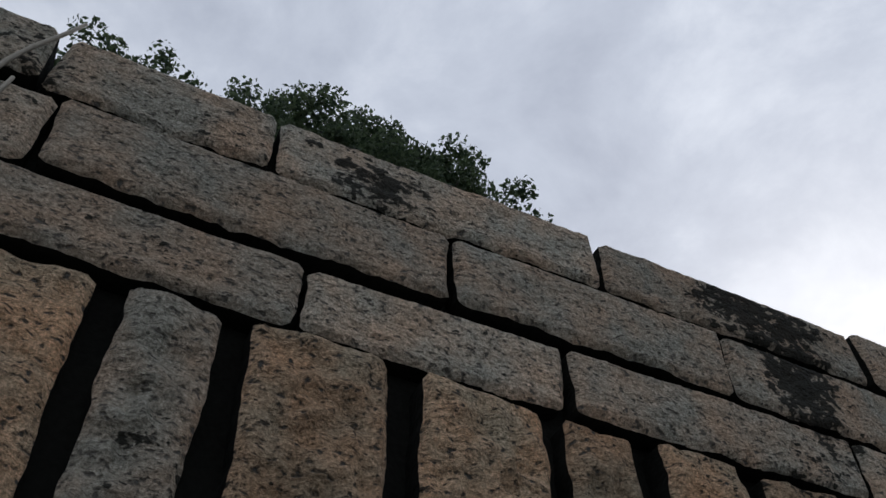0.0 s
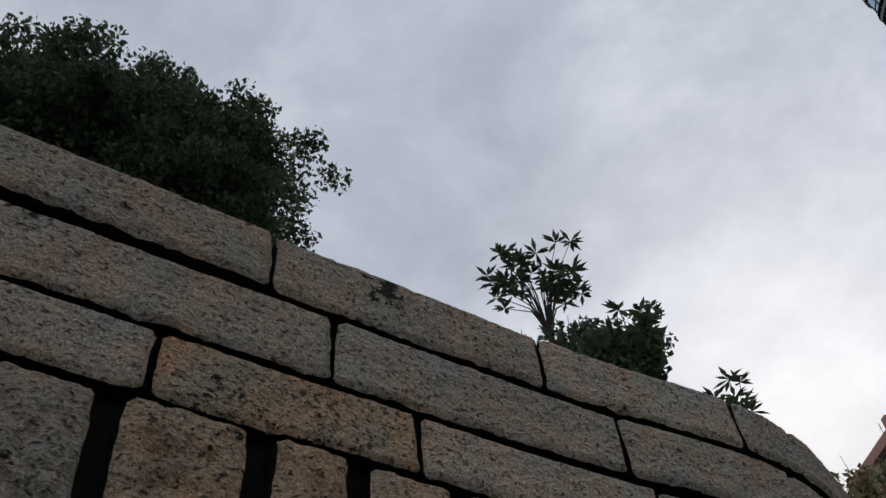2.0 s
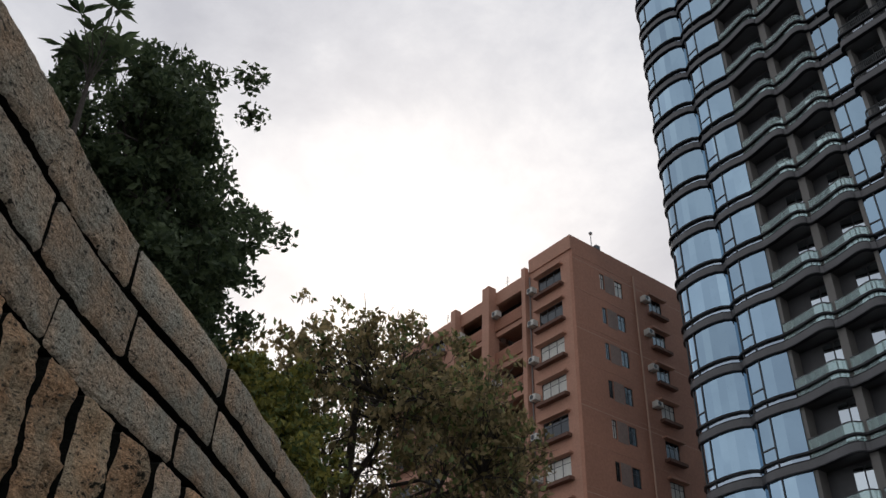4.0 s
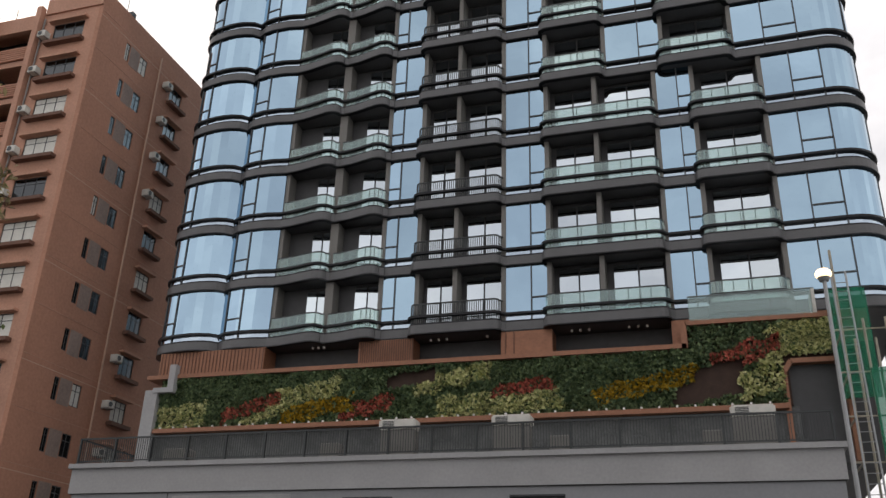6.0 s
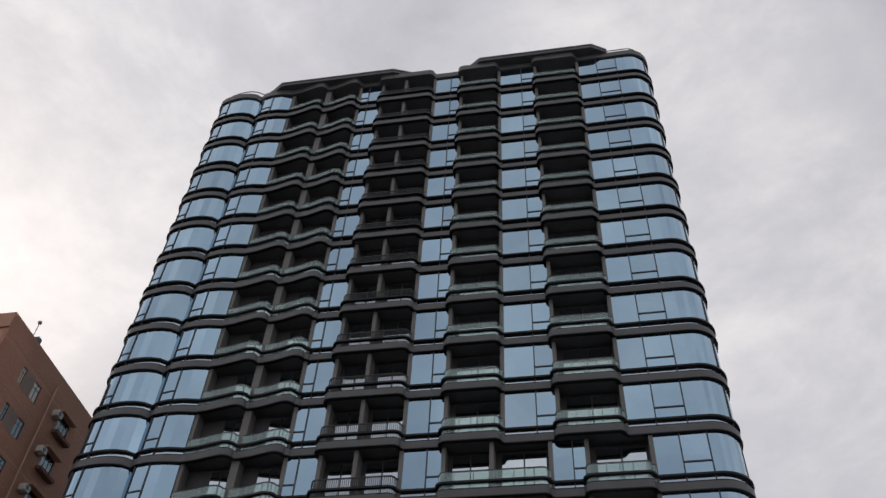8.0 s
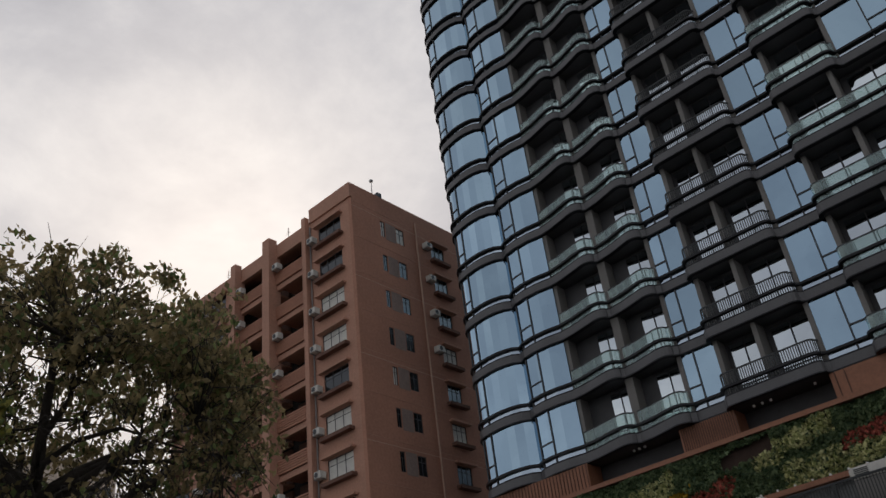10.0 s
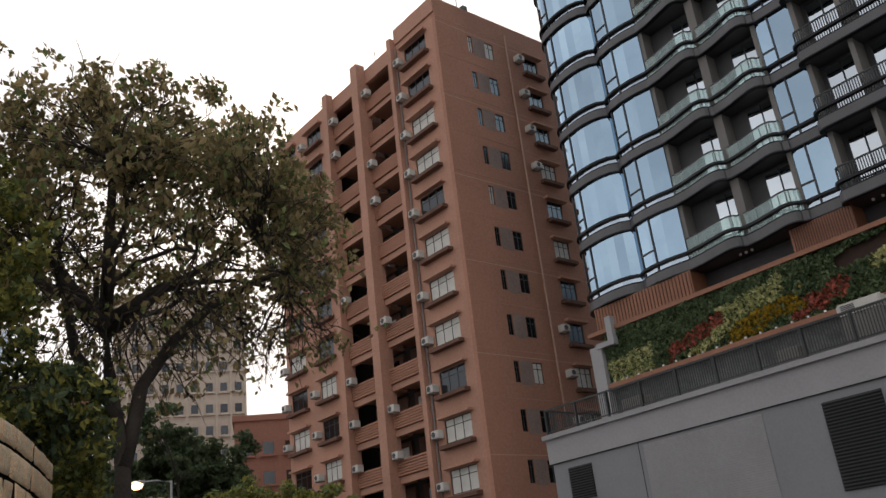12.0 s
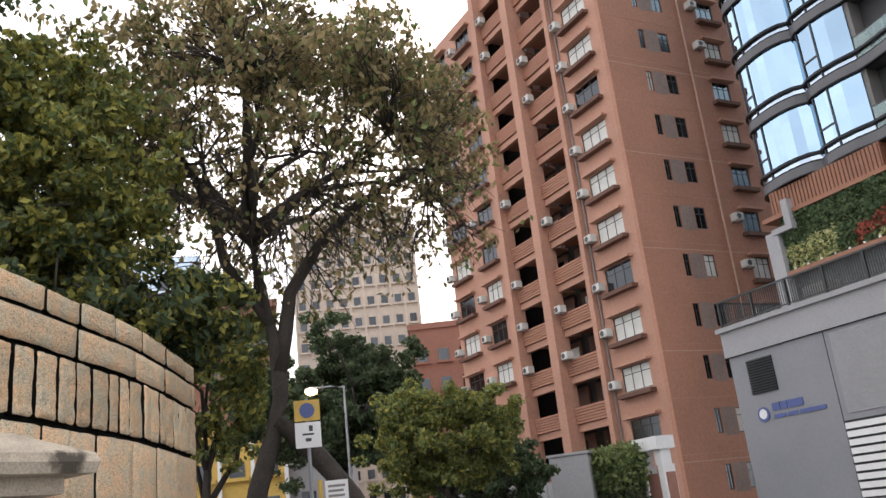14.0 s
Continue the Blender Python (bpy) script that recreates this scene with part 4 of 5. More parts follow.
rnd = random.Random(4)
front_kinds = {}
for wi, (a, b) in enumerate(W_COLS):
    for c in (0, 1):
        front_kinds[wi, c] = window("w", b - a, 1.35, c, True)
side_kinds = {}
for wi, (a, b) in enumerate(S_COLS):
    for c in (0, 1):
        side_kinds[wi, c] = window("s", b - a, 1.3, c, wi == 2)
ac_proto = thing("air_conditioner", "weathered white air conditioner hung on the terracotta wall", "air conditioner", -10.95, BY - 0.45, 20, 0, "air conditioners on the brown block")
ac_parts(ac_proto, 0.62, 0.45, 0.5)
ac_proto.matrix_basis = pose(-10.8, BY - 0.003, HEADS[3] - 0.95)
for r, h in enumerate(HEADS):
    for wi, (a, b) in enumerate(W_COLS):
        pieces = front_kinds[wi, 1 if rnd.random() < (0.5 if wi == 0 else 0.2) else 0]
        first = put("window", pieces[0][1], brown, pose((a + b) / 2, BY, h - 1.35))
        for nm, me in pieces[1:]:
            put(nm, me, first)
        if (wi, r) != (0, 3) and rnd.random() < 0.85:
            copy_thing(ac_proto, pose(a - 0.45, BY - 0.003, h - 1.0 - 0.15 * rnd.random()))
    for wi, (a, b) in enumerate(S_COLS):
        pieces = side_kinds[wi, 1 if rnd.random() < 0.15 else 0]
        first = put("window", pieces[0][1], brown, pose(BX1, (a + b) / 2, h - 1.3, 0, 0, 90))
        for nm, me in pieces[1:]:
            put(nm, me, first)
        if wi in (2, 3) and rnd.random() < 0.85:
            copy_thing(ac_proto, pose(BX1 + 0.003, a - 0.65, h - 0.75, 0, 0, 90))
    boxes("render_patch", PATCH, brown, (BX1, 1.50, h - 1.42, BX1 + 0.008, 2.49, h + 0.05), label="grey rendered patch between two windows")
    # band joint on the side wall
    boxes("tile_joint", BROWN_SOFT, brown, (BX1, BY + 0.05, h + 0.58, BX1 + 0.012, 19.9, h + 0.62))
    for ci, (a, b) in enumerate(B_COLS):
        fl = h - 2.45
        boxes("balcony_floor", BROWN_SOFT, brown, (a, BY + 0.01, fl - 0.1, b, BY + 1.88, fl + 0.06))
        # dark brown backs: the recess shade is put into their colour
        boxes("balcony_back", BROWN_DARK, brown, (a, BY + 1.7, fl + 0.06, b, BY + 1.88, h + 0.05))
        for k in range(6):
            z = fl + 0.10 + k * 0.165
            boxes("parapet_slat", BROWN_TILE, brown, (a, BY - 0.14, z, b, BY - 0.005, z + 0.115))
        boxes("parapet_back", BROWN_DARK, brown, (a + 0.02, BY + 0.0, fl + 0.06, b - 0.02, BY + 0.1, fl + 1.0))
        x = rnd.uniform(a + 1.2, b - 1.0)
        boxes("balcony_window", WINDOW_DARK if rnd.random() < 0.6 else CURTAIN, brown, (x - 0.9, BY + 1.66, fl + 0.3, x + 0.8, BY + 1.695, h - 0.3))
        if rnd.random() < 0.45:
            copy_thing(ac_proto, pose(a + 0.5, BY - 0.15, fl + 1.05))
pipe_bm = bmesh.new()
tube(pipe_bm, [(BX1 + 0.09, 4.6, 0), (BX1 + 0.09, 4.6, BTOP)], [0.06, 0.06], 7)
part("drain_pipe", pipe_bm, JOINT_PALE, brown)
pipe_bm = bmesh.new()
tube(pipe_bm, [(-11.15, BY - 0.1, 0), (-11.15, BY - 0.1, BTOP - 0.6)], [0.06, 0.06], 7)
part("drain_pipe", pipe_bm, PIPE_GREY, brown)
antenna = thing("roof_antenna", "small dark antenna on the roof edge of the brown block", "antenna", -7.6, 1.8, BTOP - 0.05)
bm = bmesh.new()
tube(bm, [(0, 0, 0), (0, 0, 2.0)], [0.035, 0.03], 6)
part("mast", bm, PIPE_GREY, antenna)
boxes("head", FRAME_DARK, antenna, (-0.22, -0.2, 1.55, 0.22, 0.2, 2.0))
bm = bmesh.new()
tube(bm, [(0.1, 1.4, 0), (0.1, 1.4, 1.3)], [0.025, 0.02], 6)
part("rod", bm, PIPE_GREY, antenna)
for x in (-14.2, -21.8):
    aerial = thing("roof_aerial", "thin aerial standing on the roof of the brown block", "antenna", x, BY + 0.4, BTOP - 0.05, 0, "roof aerials")
    bm = bmesh.new()
    tube(bm, [(0, 0, 0), (0, 0, 1.3)], [0.03, 0.02], 5)
    part("rod", bm, PIPE_GREY, aerial)
    for k in range(4):
        bm = bmesh.new()
        tube(bm, [(-0.3 + k * 0.06, 0, 0.75 + 0.15 * k), (0.3 - k * 0.06, 0, 0.75 + 0.15 * k)], [0.012, 0.012], 4)
        part("aerial_bar", bm, PIPE_GREY, aerial)

roof_mast = thing("roof_mast", "thin steel mast with a small round head on the roof edge", "mast", -7.05, 0.7, BTOP + 0.95)
bm = bmesh.new()
tube(bm, [(0, 0, 0), (0, 0, 1.3)], [0.035, 0.03], 6)
part("pole", bm, STEEL, roof_mast)
bm = bmesh.new()
bmesh.ops.create_uvsphere(bm, u_segments=10, v_segments=7, radius=0.15, matrix=pose(0, 0, 1.4))
part("head", bm, STEEL, roof_mast, "", True)

# ---- granite retaining wall ----
CONTROL = [(31.6, -50.0), (30.47, -47.77), (29.345, -45.54), (28.25, -43.29), (27.0, -40.93), (26.30, -39.55), (24.95, -38.35), (24.05, -37.4), (22.8, -36.2), (20.95, -34.3), (19.54, -32.85), (18.26, -31.95), (16.92, -31.12), (14.61, -30.04)]


def smooth_line(ctrl, per=8):
    pts = []
    for i in range(len(ctrl) - 1):
        p0, p1, p2, p3 = (Vector(ctrl[max(0, min(len(ctrl) - 1, i + k))]) for k in (-1, 0, 1, 2))
        for j in range(per):
            t = j / per
            pts.append(0.5 * ((2 * p1) + (p2 - p0) * t + (2 * p0 - 5 * p1 + 4 * p2 - p3) * t * t + (3 * p1 - p0 - 3 * p2 + p3) * t ** 3))
    return pts + [Vector(ctrl[-1])]


LINE = smooth_line(CONTROL)
RUN = [0.0]
for a, b in zip(LINE, LINE[1:]):
    RUN.append(RUN[-1] + (b - a).length)
LENGTH = RUN[-1]


def on_wall(s):
    """Place and outward normal at s metres along the wall."""
    s = min(max(s, 0), LENGTH - 1e-4)
    k = max(i for i in range(len(RUN) - 1) if RUN[i] <= s)
    p = LINE[k].lerp(LINE[k + 1], (s - RUN[k]) / (RUN[k + 1] - RUN[k]))
    a, b = LINE[max(k - 2, 0)], LINE[min(k + 3, len(LINE) - 1)]
    d = (b - a).normalized()
    return p, Vector((d.y, -d.x))


def s_of(x, y):
    """How far along the wall a place lies."""
    places = (RUN[i] + t * (RUN[i + 1] - RUN[i]) for i in range(len(LINE) - 1) for t in (0, 0.25, 0.5, 0.75))
    return min(places, key=lambda s: (on_wall(s)[0] - Vector((x, y))).length)


wall_core = bmesh.new()
inner = [on_wall(LENGTH * i / 90) for i in range(91)]
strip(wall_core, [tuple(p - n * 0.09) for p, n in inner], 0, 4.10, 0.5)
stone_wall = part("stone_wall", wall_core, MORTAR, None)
tagged(stone_wall, "old retaining wall of rough pink-grey granite blocks with dark joints", "stone wall", kind="structure")
stone_rng = random.Random(11)


def stone(s0, s1, z0, z1, mat, rough=0.02, nx=7, nz=5, gap=0.018, proud=0.0):
    """One granite block: chipped edges, uneven split face, set into the wall's curve."""
    seed = stone_rng.uniform(0, 900)
    verts, faces = [], []
    s0, s1, z0, z1 = s0 + gap, s1 - gap, z0 + gap * 0.8, z1 - gap * 0.8
    w, h = s1 - s0, z1 - z0
    cs, cz = min(0.022, w * 0.1), min(0.018, h * 0.1)
    jog = [stone_rng.uniform(-0.012, 0.012) for _ in range(4)]
    prot = proud + stone_rng.uniform(-0.010, 0.014)
    for j in range(nz + 1):
        for i in range(nx + 1):
            u, v = i / nx, j / nz
            ds = 0.0 if i == 0 else w if i == nx else cs + (w - 2 * cs) * (i - 1) / (nx - 2)
            dz = 0.0 if j == 0 else h if j == nz else cz + (h - 2 * cz) * (j - 1) / (nz - 2)
            s = s0 + ds + (jog[0] * (1 - u) + jog[1] * u) * (v - 0.5) * 2
            z = z0 + dz + (jog[2] * (1 - v) + jog[3] * v) * (u - 0.5)
            wob = rough * noise.noise((s * 3 + seed, z * 4, seed)) + rough * noise.noise((s * 8 + seed, z * 9, seed)) + rough * 0.6 * noise.noise((s * 21, z * 23, seed)) + 0.007 * noise.noise((s * 34, z * 48, seed)) + 0.005 * noise.noise((s * 60, z * 80, seed))
            side, level = i in (0, nx), j in (0, nz)
            wob *= min(1.0, 0.3 + 0.9 * min(u, 1 - u) * 3, 0.3 + 2.5 * (1 - v))
            chip = 0.010 * noise.noise((s * 7 + seed, z * 7, 5.0)) + 0.006 * noise.noise((s * 19 + seed, z * 19, 2.0))
            if side:
                s += chip + (0.010 if i == 0 else -0.010) * (1 if level else 0)
            if level:
                z += chip + (0.008 if j == 0 else -0.008) * (1 if side else 0)
            p, n = on_wall(s)
            out = prot + wob - (0.022 if side or level else 0.0)
            verts.append((p.x + n.x * out, p.y + n.y * out, z))
    c = nx + 1
    for j in range(nz):
        for i in range(nx):
            faces.append((j * c + i, j * c + i + 1, (j + 1) * c + i + 1, (j + 1) * c + i))
    shown = len(faces)
    rim = [i for i in range(c)] + [j * c + nx for j in range(1, nz + 1)] + [nz * c + i for i in range(nx - 1, -1, -1)] + [j * c for j in range(nz - 1, 0, -1)]
    m = len(rim)
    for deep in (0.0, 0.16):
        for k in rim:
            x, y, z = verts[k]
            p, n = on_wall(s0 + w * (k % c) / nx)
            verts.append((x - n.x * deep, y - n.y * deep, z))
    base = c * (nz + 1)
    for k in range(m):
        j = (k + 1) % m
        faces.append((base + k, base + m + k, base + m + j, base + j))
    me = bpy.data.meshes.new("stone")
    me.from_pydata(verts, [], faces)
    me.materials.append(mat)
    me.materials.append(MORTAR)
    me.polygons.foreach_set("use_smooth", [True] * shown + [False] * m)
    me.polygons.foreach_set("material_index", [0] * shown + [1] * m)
    return put("stone", me, stone_wall)


def joints(known, start, end, low, high):
    """Joint places from start to end: the known ones, and others at uneven steps."""
    out, s = [], start
    known = sorted(k for k in known if start < k < end)
    while s < end:
        out.append(s)
        ahead = [k for k in known if k > s + 0.05]
        step = stone_rng.uniform(low, high)
        s = ahead[0] if ahead and ahead[0] - s < high * 1.25 else s + step
    return out + [end]


T_AT = [s_of(*p) for p in ((29.65, -46.14), (29.36, -45.55), (28.84, -44.41), (28.28, -43.30), (27.65, -42.06), (27.005, -40.94), (26.50, -39.89), (26.30, -39.49), (18.26, -31.93), (17.62, -31.54), (16.92, -31.12))]
S_AT = [s_of(*p) for p in ((29.64, -46.12), (29.05, -44.98), (28.61, -44.03), (28.08, -42.96), (27.475, -41.79), (26.80, -40.61))]
C_AT = [s_of(*p) for p in ((29.245, -45.455), (28.86, -44.645), (28.38, -43.623), (27.74, -42.345), (27.31, -41.50))]
U_AT = [s_of(*p) for p in ((29.507, -45.851), (29.351, -45.541), (29.126, -45.096), (28.935, -44.717), (28.78, -44.405), (28.61, -44.07), (28.452, -43.756), (28.283, -43.42), (28.122, -43.10), (27.948, -42.757), (27.786, -42.435), (27.607, -42.08), (27.434, -41.735))]
BREAK = s_of(21.4, -34.8)
for name, at, z0, z1, a, b, lo, hi in (
    ("cap", T_AT, 3.995, 4.285, 0, BREAK, 0.9, 1.45),
    ("second", S_AT, 3.66, 3.972, 0, BREAK, 0.9, 1.4),
    ("third", C_AT, 3.37, 3.635, 0, BREAK, 0.8, 1.4),
    ("cap", T_AT, 3.96, 4.25, BREAK, LENGTH, 0.9, 1.45),
    ("second_far", [], 3.59, 3.955, BREAK, LENGTH, 0.9, 1.5),
):
    js = joints(at, a, b, lo, hi)
    for s0, s1 in zip(js, js[1:]):
        if s1 - s0 > 0.12:
            near = 2.5 < s0 < s_of(25.0, -38.4)
            stone(s0, s1, z0, z1 + (stone_rng.uniform(-0.012, 0.02) if name == "cap" else 0), GRANITE_TAN_LIT if s0 >= BREAK else GRANITE if stone_rng.random() < 0.85 else GRANITE_WARM, 0.012, 64 if near else 10, 18 if near else 5, 0.012 if near else 0.028)
# tall upright blocks under the courses
s = 0.0
while s < LENGTH - 0.15:
    old = s < BREAK
    w = stone_rng.uniform(0.26, 0.42) if old else stone_rng.uniform(0.24, 0.40)
    ahead = [k for k in U_AT if k > s + 0.05]
    if ahead and ahead[0] - s < 0.55:
        w = ahead[0] - s
    top, low = (3.365, 2.62) if old else (3.585, 2.90)
    gap = stone_rng.uniform(0.030, 0.05) if old else stone_rng.uniform(0.030, 0.042)
    near = 2.5 < s < s_of(25.0, -38.4)
    stone(s, min(s + w, LENGTH), low, top + gap * 0.8 - stone_rng.uniform(0.012, 0.03), GRANITE_TAN_LIT if not old else GRANITE_WARM if stone_rng.random() < 0.85 else GRANITE, 0.05 if old else 0.02, 24 if near else 12, 44 if near else 18, gap, 0.012)
    s += w
for z0, z1 in ((2.05, 2.60), (1.40, 2.04), (0.70, 1.39), (0.0, 0.69)):
    js = joints([], 0.0, LENGTH, 0.5, 1.1)
    for s0, s1 in zip(js, js[1:]):
        if s1 - s0 > 0.12:
            top = z1 + (0.28 if s0 >= BREAK and z1 == 2.60 else 0)
            stone(s0, s1, z0, top, GRANITE_TAN_LIT if s0 >= BREAK else GRANITE_WARM if stone_rng.random() < 0.6 else GRANITE, 0.025, 7, 5, 0.018)
# a dead root that has grown down the open joint between the cap stones
root = thing("dead_root", "pale dead root climbing the dark open joint of the wall", "root", 0, 0, 0)
for side, top in ((0.0, 4.29), (0.06, 3.9)):
    bm = bmesh.new()
    pts = []
    for k in range(12):
        z = 3.1 + (top - 3.1) * k / 11
        p, n = on_wall(s_of(29.65, -46.14) + side - 0.32 * (4.2 - z) + 0.012 * math.sin(k * 1.3 + side * 40))
        pts.append((p.x + n.x * 0.045, p.y + n.y * 0.045, z))
    tube(bm, pts, [0.012 - 0.0005 * k for k in range(12)], 6)
    part("stem", bm, BAMBOO, root, "", True)
# end face of the wall and the raised ground behind it
back = [tuple(p - n * 0.55) for p, n in inner]
bm = bmesh.new()
lo = [bm.verts.new((*p, 3.9)) for p in back] + [bm.verts.new(p) for p in ((-4.0, -40.0, 3.9), (-4.0, -75.0, 3.9), (33.0, -75.0, 3.9))]
hi = [bm.verts.new((v.co.x, v.co.y, 0.0)) for v in lo]
bm.faces.new(lo)
for i in range(len(lo)):
    j = (i + 1) % len(lo)
    bm.faces.new((lo[i], lo[j], hi[j], hi[i]))
bank = part("raised_ground", bm, SOIL, None)
tagged(bank, "dark soil bank behind the retaining wall", "ground", kind="structure")

# dressed stone pier with an overhanging cap in front of the wall
pier = thing("stone_pier", "pale dressed stone gate pier with a weathered overhanging cap", "pier", 22.2, -33.35, 0, 28)
bm = bmesh.new()
box(bm, -0.62, -0.62, 0, 0.62, 0.62, 1.96)
bmesh.ops.bevel(bm, geom=bm.edges[:], offset=0.03, segments=2, affect="EDGES")
part("shaft", bm, CAPSTONE, pier)
bm = bmesh.new()
box(bm, -0.70, -0.70, 1.96, 0.70, 0.70, 2.06)
part("moulding", bm, CAPSTONE, pier)
bm = bmesh.new()
rows = []
for h, r in ((2.06, 0.82), (2.12, 0.84), (2.17, 0.82), (2.32, 0.50), (2.36, 0.28)):
    rows.append([bm.verts.new((x * r, y * r, h)) for x, y in ((-1, -1), (0, -1.01), (1, -1), (1.01, 0), (1, 1), (0, 1.01), (-1, 1), (-1.01, 0))])
for r0, r1 in zip(rows, rows[1:]):
    for k in range(8):
        bm.faces.new((r0[k], r0[(k + 1) % 8], r1[(k + 1) % 8], r1[k]))
bm.faces.new(rows[0][::-1])
bm.faces.new(rows[-1])
part("cap", bm, CAPSTONE, pier, "weathered sloping cap stone")

# ---- trees ----


def tree(name, label, x, y, base_z, trunk, limbs, centre, radii, leaf_mat, count, size, seed, trunk_r=0.25, clumps=60, spread=0.9, droop=0.5, hollow=0.25, twigs=2, second=None, lumps=0.35, rise=(0.1, 0.75), bare=None):
    """Tapered trunk, forking limbs that reach towards clumps, and separate leaves round the clumps.
    trunk: points from the base up; centre, radii: the crown's ellipsoid;
    bare: heights between which the leaves grow from few to full."""
    rng = np.random.default_rng(seed)
    t = thing(name, label, "tree", x, y, base_z)
    bm = bmesh.new()
    n = len(trunk)
    tube(bm, trunk, [trunk_r * (1.15 - 0.55 * i / (n - 1)) for i in range(n)], 9)
    fork = Vector(trunk[-1])
    c, r = Vector(centre), Vector(radii)
    tips = []
    for i in range(clumps):
        d = rng.normal(size=3)
        d /= np.linalg.norm(d)
        q = hollow + (1 - hollow) * rng.uniform() ** 0.5
        tips.append(c + Vector((d[0] * r.x * q, d[1] * r.y * q, d[2] * r.z * q)) * (1 + lumps * noise.noise((d[0] * 2 + seed, d[1] * 2, d[2] * 2))))
    mains = []
    for i in range(limbs):
        a = math.tau * (i + rng.uniform(-0.3, 0.3)) / limbs
        up = rng.uniform(*rise)
        end = c + Vector((math.cos(a) * r.x * 0.62, math.sin(a) * r.y * 0.62, (up - 0.45) * r.z * 1.1))
        start = fork if i % 2 == 0 else Vector(trunk[-2]).lerp(fork, rng.uniform(0.3, 1.0))
        mid = start.lerp(end, 0.5) + Vector((rng.normal() * 0.3, rng.normal() * 0.3, rng.uniform(-0.2, 0.7)))
        pts = [start, start.lerp(mid, 0.55) + Vector((rng.normal() * 0.12, rng.normal() * 0.12, 0.1)), mid, mid.lerp(end, 0.5) + Vector((rng.normal() * 0.2, rng.normal() * 0.2, 0.15)), end]
        rr = trunk_r * rng.uniform(0.42, 0.6)
        tube(bm, pts, [rr, rr * 0.8, rr * 0.62, rr * 0.42, rr * 0.2], 7)
        mains.append((pts, rr))
    for tip in tips:
        pts, rr = min(mains, key=lambda m: min((tip - p).length for p in m[0][1:]))
        s = min(pts[1:], key=lambda p: (tip - p).length + 0.4 * max(0, p.z - tip.z))
        k = s.lerp(tip, 0.5) + Vector((rng.normal() * 0.25, rng.normal() * 0.25, rng.uniform(-0.15, 0.35)))
        tube(bm, [s, k, tip], [rr * 0.28, rr * 0.19, rr * 0.07], 5)
        for j in range(twigs):
            e = tip + Vector(tuple(rng.normal(size=3).clip(-1.3, 1.3) * spread * 0.5))
            b = s.lerp(tip, rng.uniform(0.45, 0.95))
            tube(bm, [b, b.lerp(e, 0.55) + Vector((0, 0, 0.12)), e], [rr * 0.12, rr * 0.08, rr * 0.04], 4)
    part("trunk", bm, BARK, t, "grey-brown trunk and forking limbs", True)
    pts = []
    per = count // clumps
    for tip in tips:
        k = int(per * rng.uniform(0.5, 1.5))
        if bare:
            k = int(k * min(1.7, max(0.12, 1.7 * (tip.z - bare[0]) / (bare[1] - bare[0])))) + 1
        subs = rng.normal(size=(6, 3)) * spread * np.array([0.5, 0.5, 0.36])
        off = rng.normal(size=(k, 3))
        off *= rng.uniform(size=(k, 1)) ** 0.5 / np.linalg.norm(off, axis=1)[:, None]
        off = subs[rng.integers(0, 6, k)] + off * spread * 0.42 * np.array([1.0, 1.0, 0.7])
        pts.append(np.array(tip) + off)
    pts = np.concatenate(pts)
    if second:
        pick = rng.uniform(size=len(pts)) < second[1]
        leaves("crown", second[0], t, pts[pick], size, seed + 1, droop, "leaves of another shade")
        pts = pts[~pick]
    leaves("crown", leaf_mat, t, pts, size, seed, droop, "open crown of small separate leaves")
    return t


street_tree = tree("street_tree", "tall street tree with a forked trunk and thin brownish-green crown", 9.0, -27.35, 0, [(-0.1, -0.75, 0), (-0.08, -0.5, 1.5), (-0.05, -0.25, 2.7), (0.02, 0.05, 3.6), (0.1, 0.32, 4.7), (0.08, 0.26, 5.8), (0.0, -0.02, 7.2), (-0.04, -0.18, 8.6)], 13, (0.4, 0.7, 10.4), (4.1, 5.6, 3.6), LEAF_OLIVE, 25000, 0.115, 31, 0.22, 340, 0.9, 1.2, 0.45, 7, (LEAF_FRESH, 0.2), 0.14, (0.15, 0.8), (7.4, 13.2))
bm = bmesh.new()
tube(bm, [(0.08, 0.2, 4.1), (0.2, 0.6, 3.75), (0.32, 1.0, 3.3), (0.55, 1.65, 2.4), (0.8, 2.2, 1.2), (0.9, 2.5, 0.0)], [0.2, 0.23, 0.22, 0.2, 0.2, 0.22], 8)
tube(bm, [(0.1, 0.3, 5.2), (0.15, 0.5, 6.2), (0.2, 0.62, 7.0), (0.42, 1.26, 8.05), (0.72, 2.07, 8.95), (1.2, 3.1, 9.6), (1.7, 4.2, 10.0)], [0.19, 0.17, 0.15, 0.13, 0.11, 0.08, 0.03], 8)
tube(bm, [(0.06, 0.2, 6.3), (-0.1, -0.4, 7.2), (-0.19, -0.75, 7.8), (-0.28, -1.05, 9.4), (-0.45, -1.9, 10.9), (-0.6, -2.6, 12.2)], [0.15, 0.14, 0.12, 0.10, 0.07, 0.03], 8)
tube(bm, [(-0.05, -0.15, 8.4), (-0.04, -0.15, 10.1), (-0.03, -0.12, 12.4), (0.1, 0.2, 13.2)], [0.18, 0.14, 0.09, 0.03], 8)
part("leaning_limb", bm, BARK, street_tree, "dark main limbs, one leaning down to the ground", True)

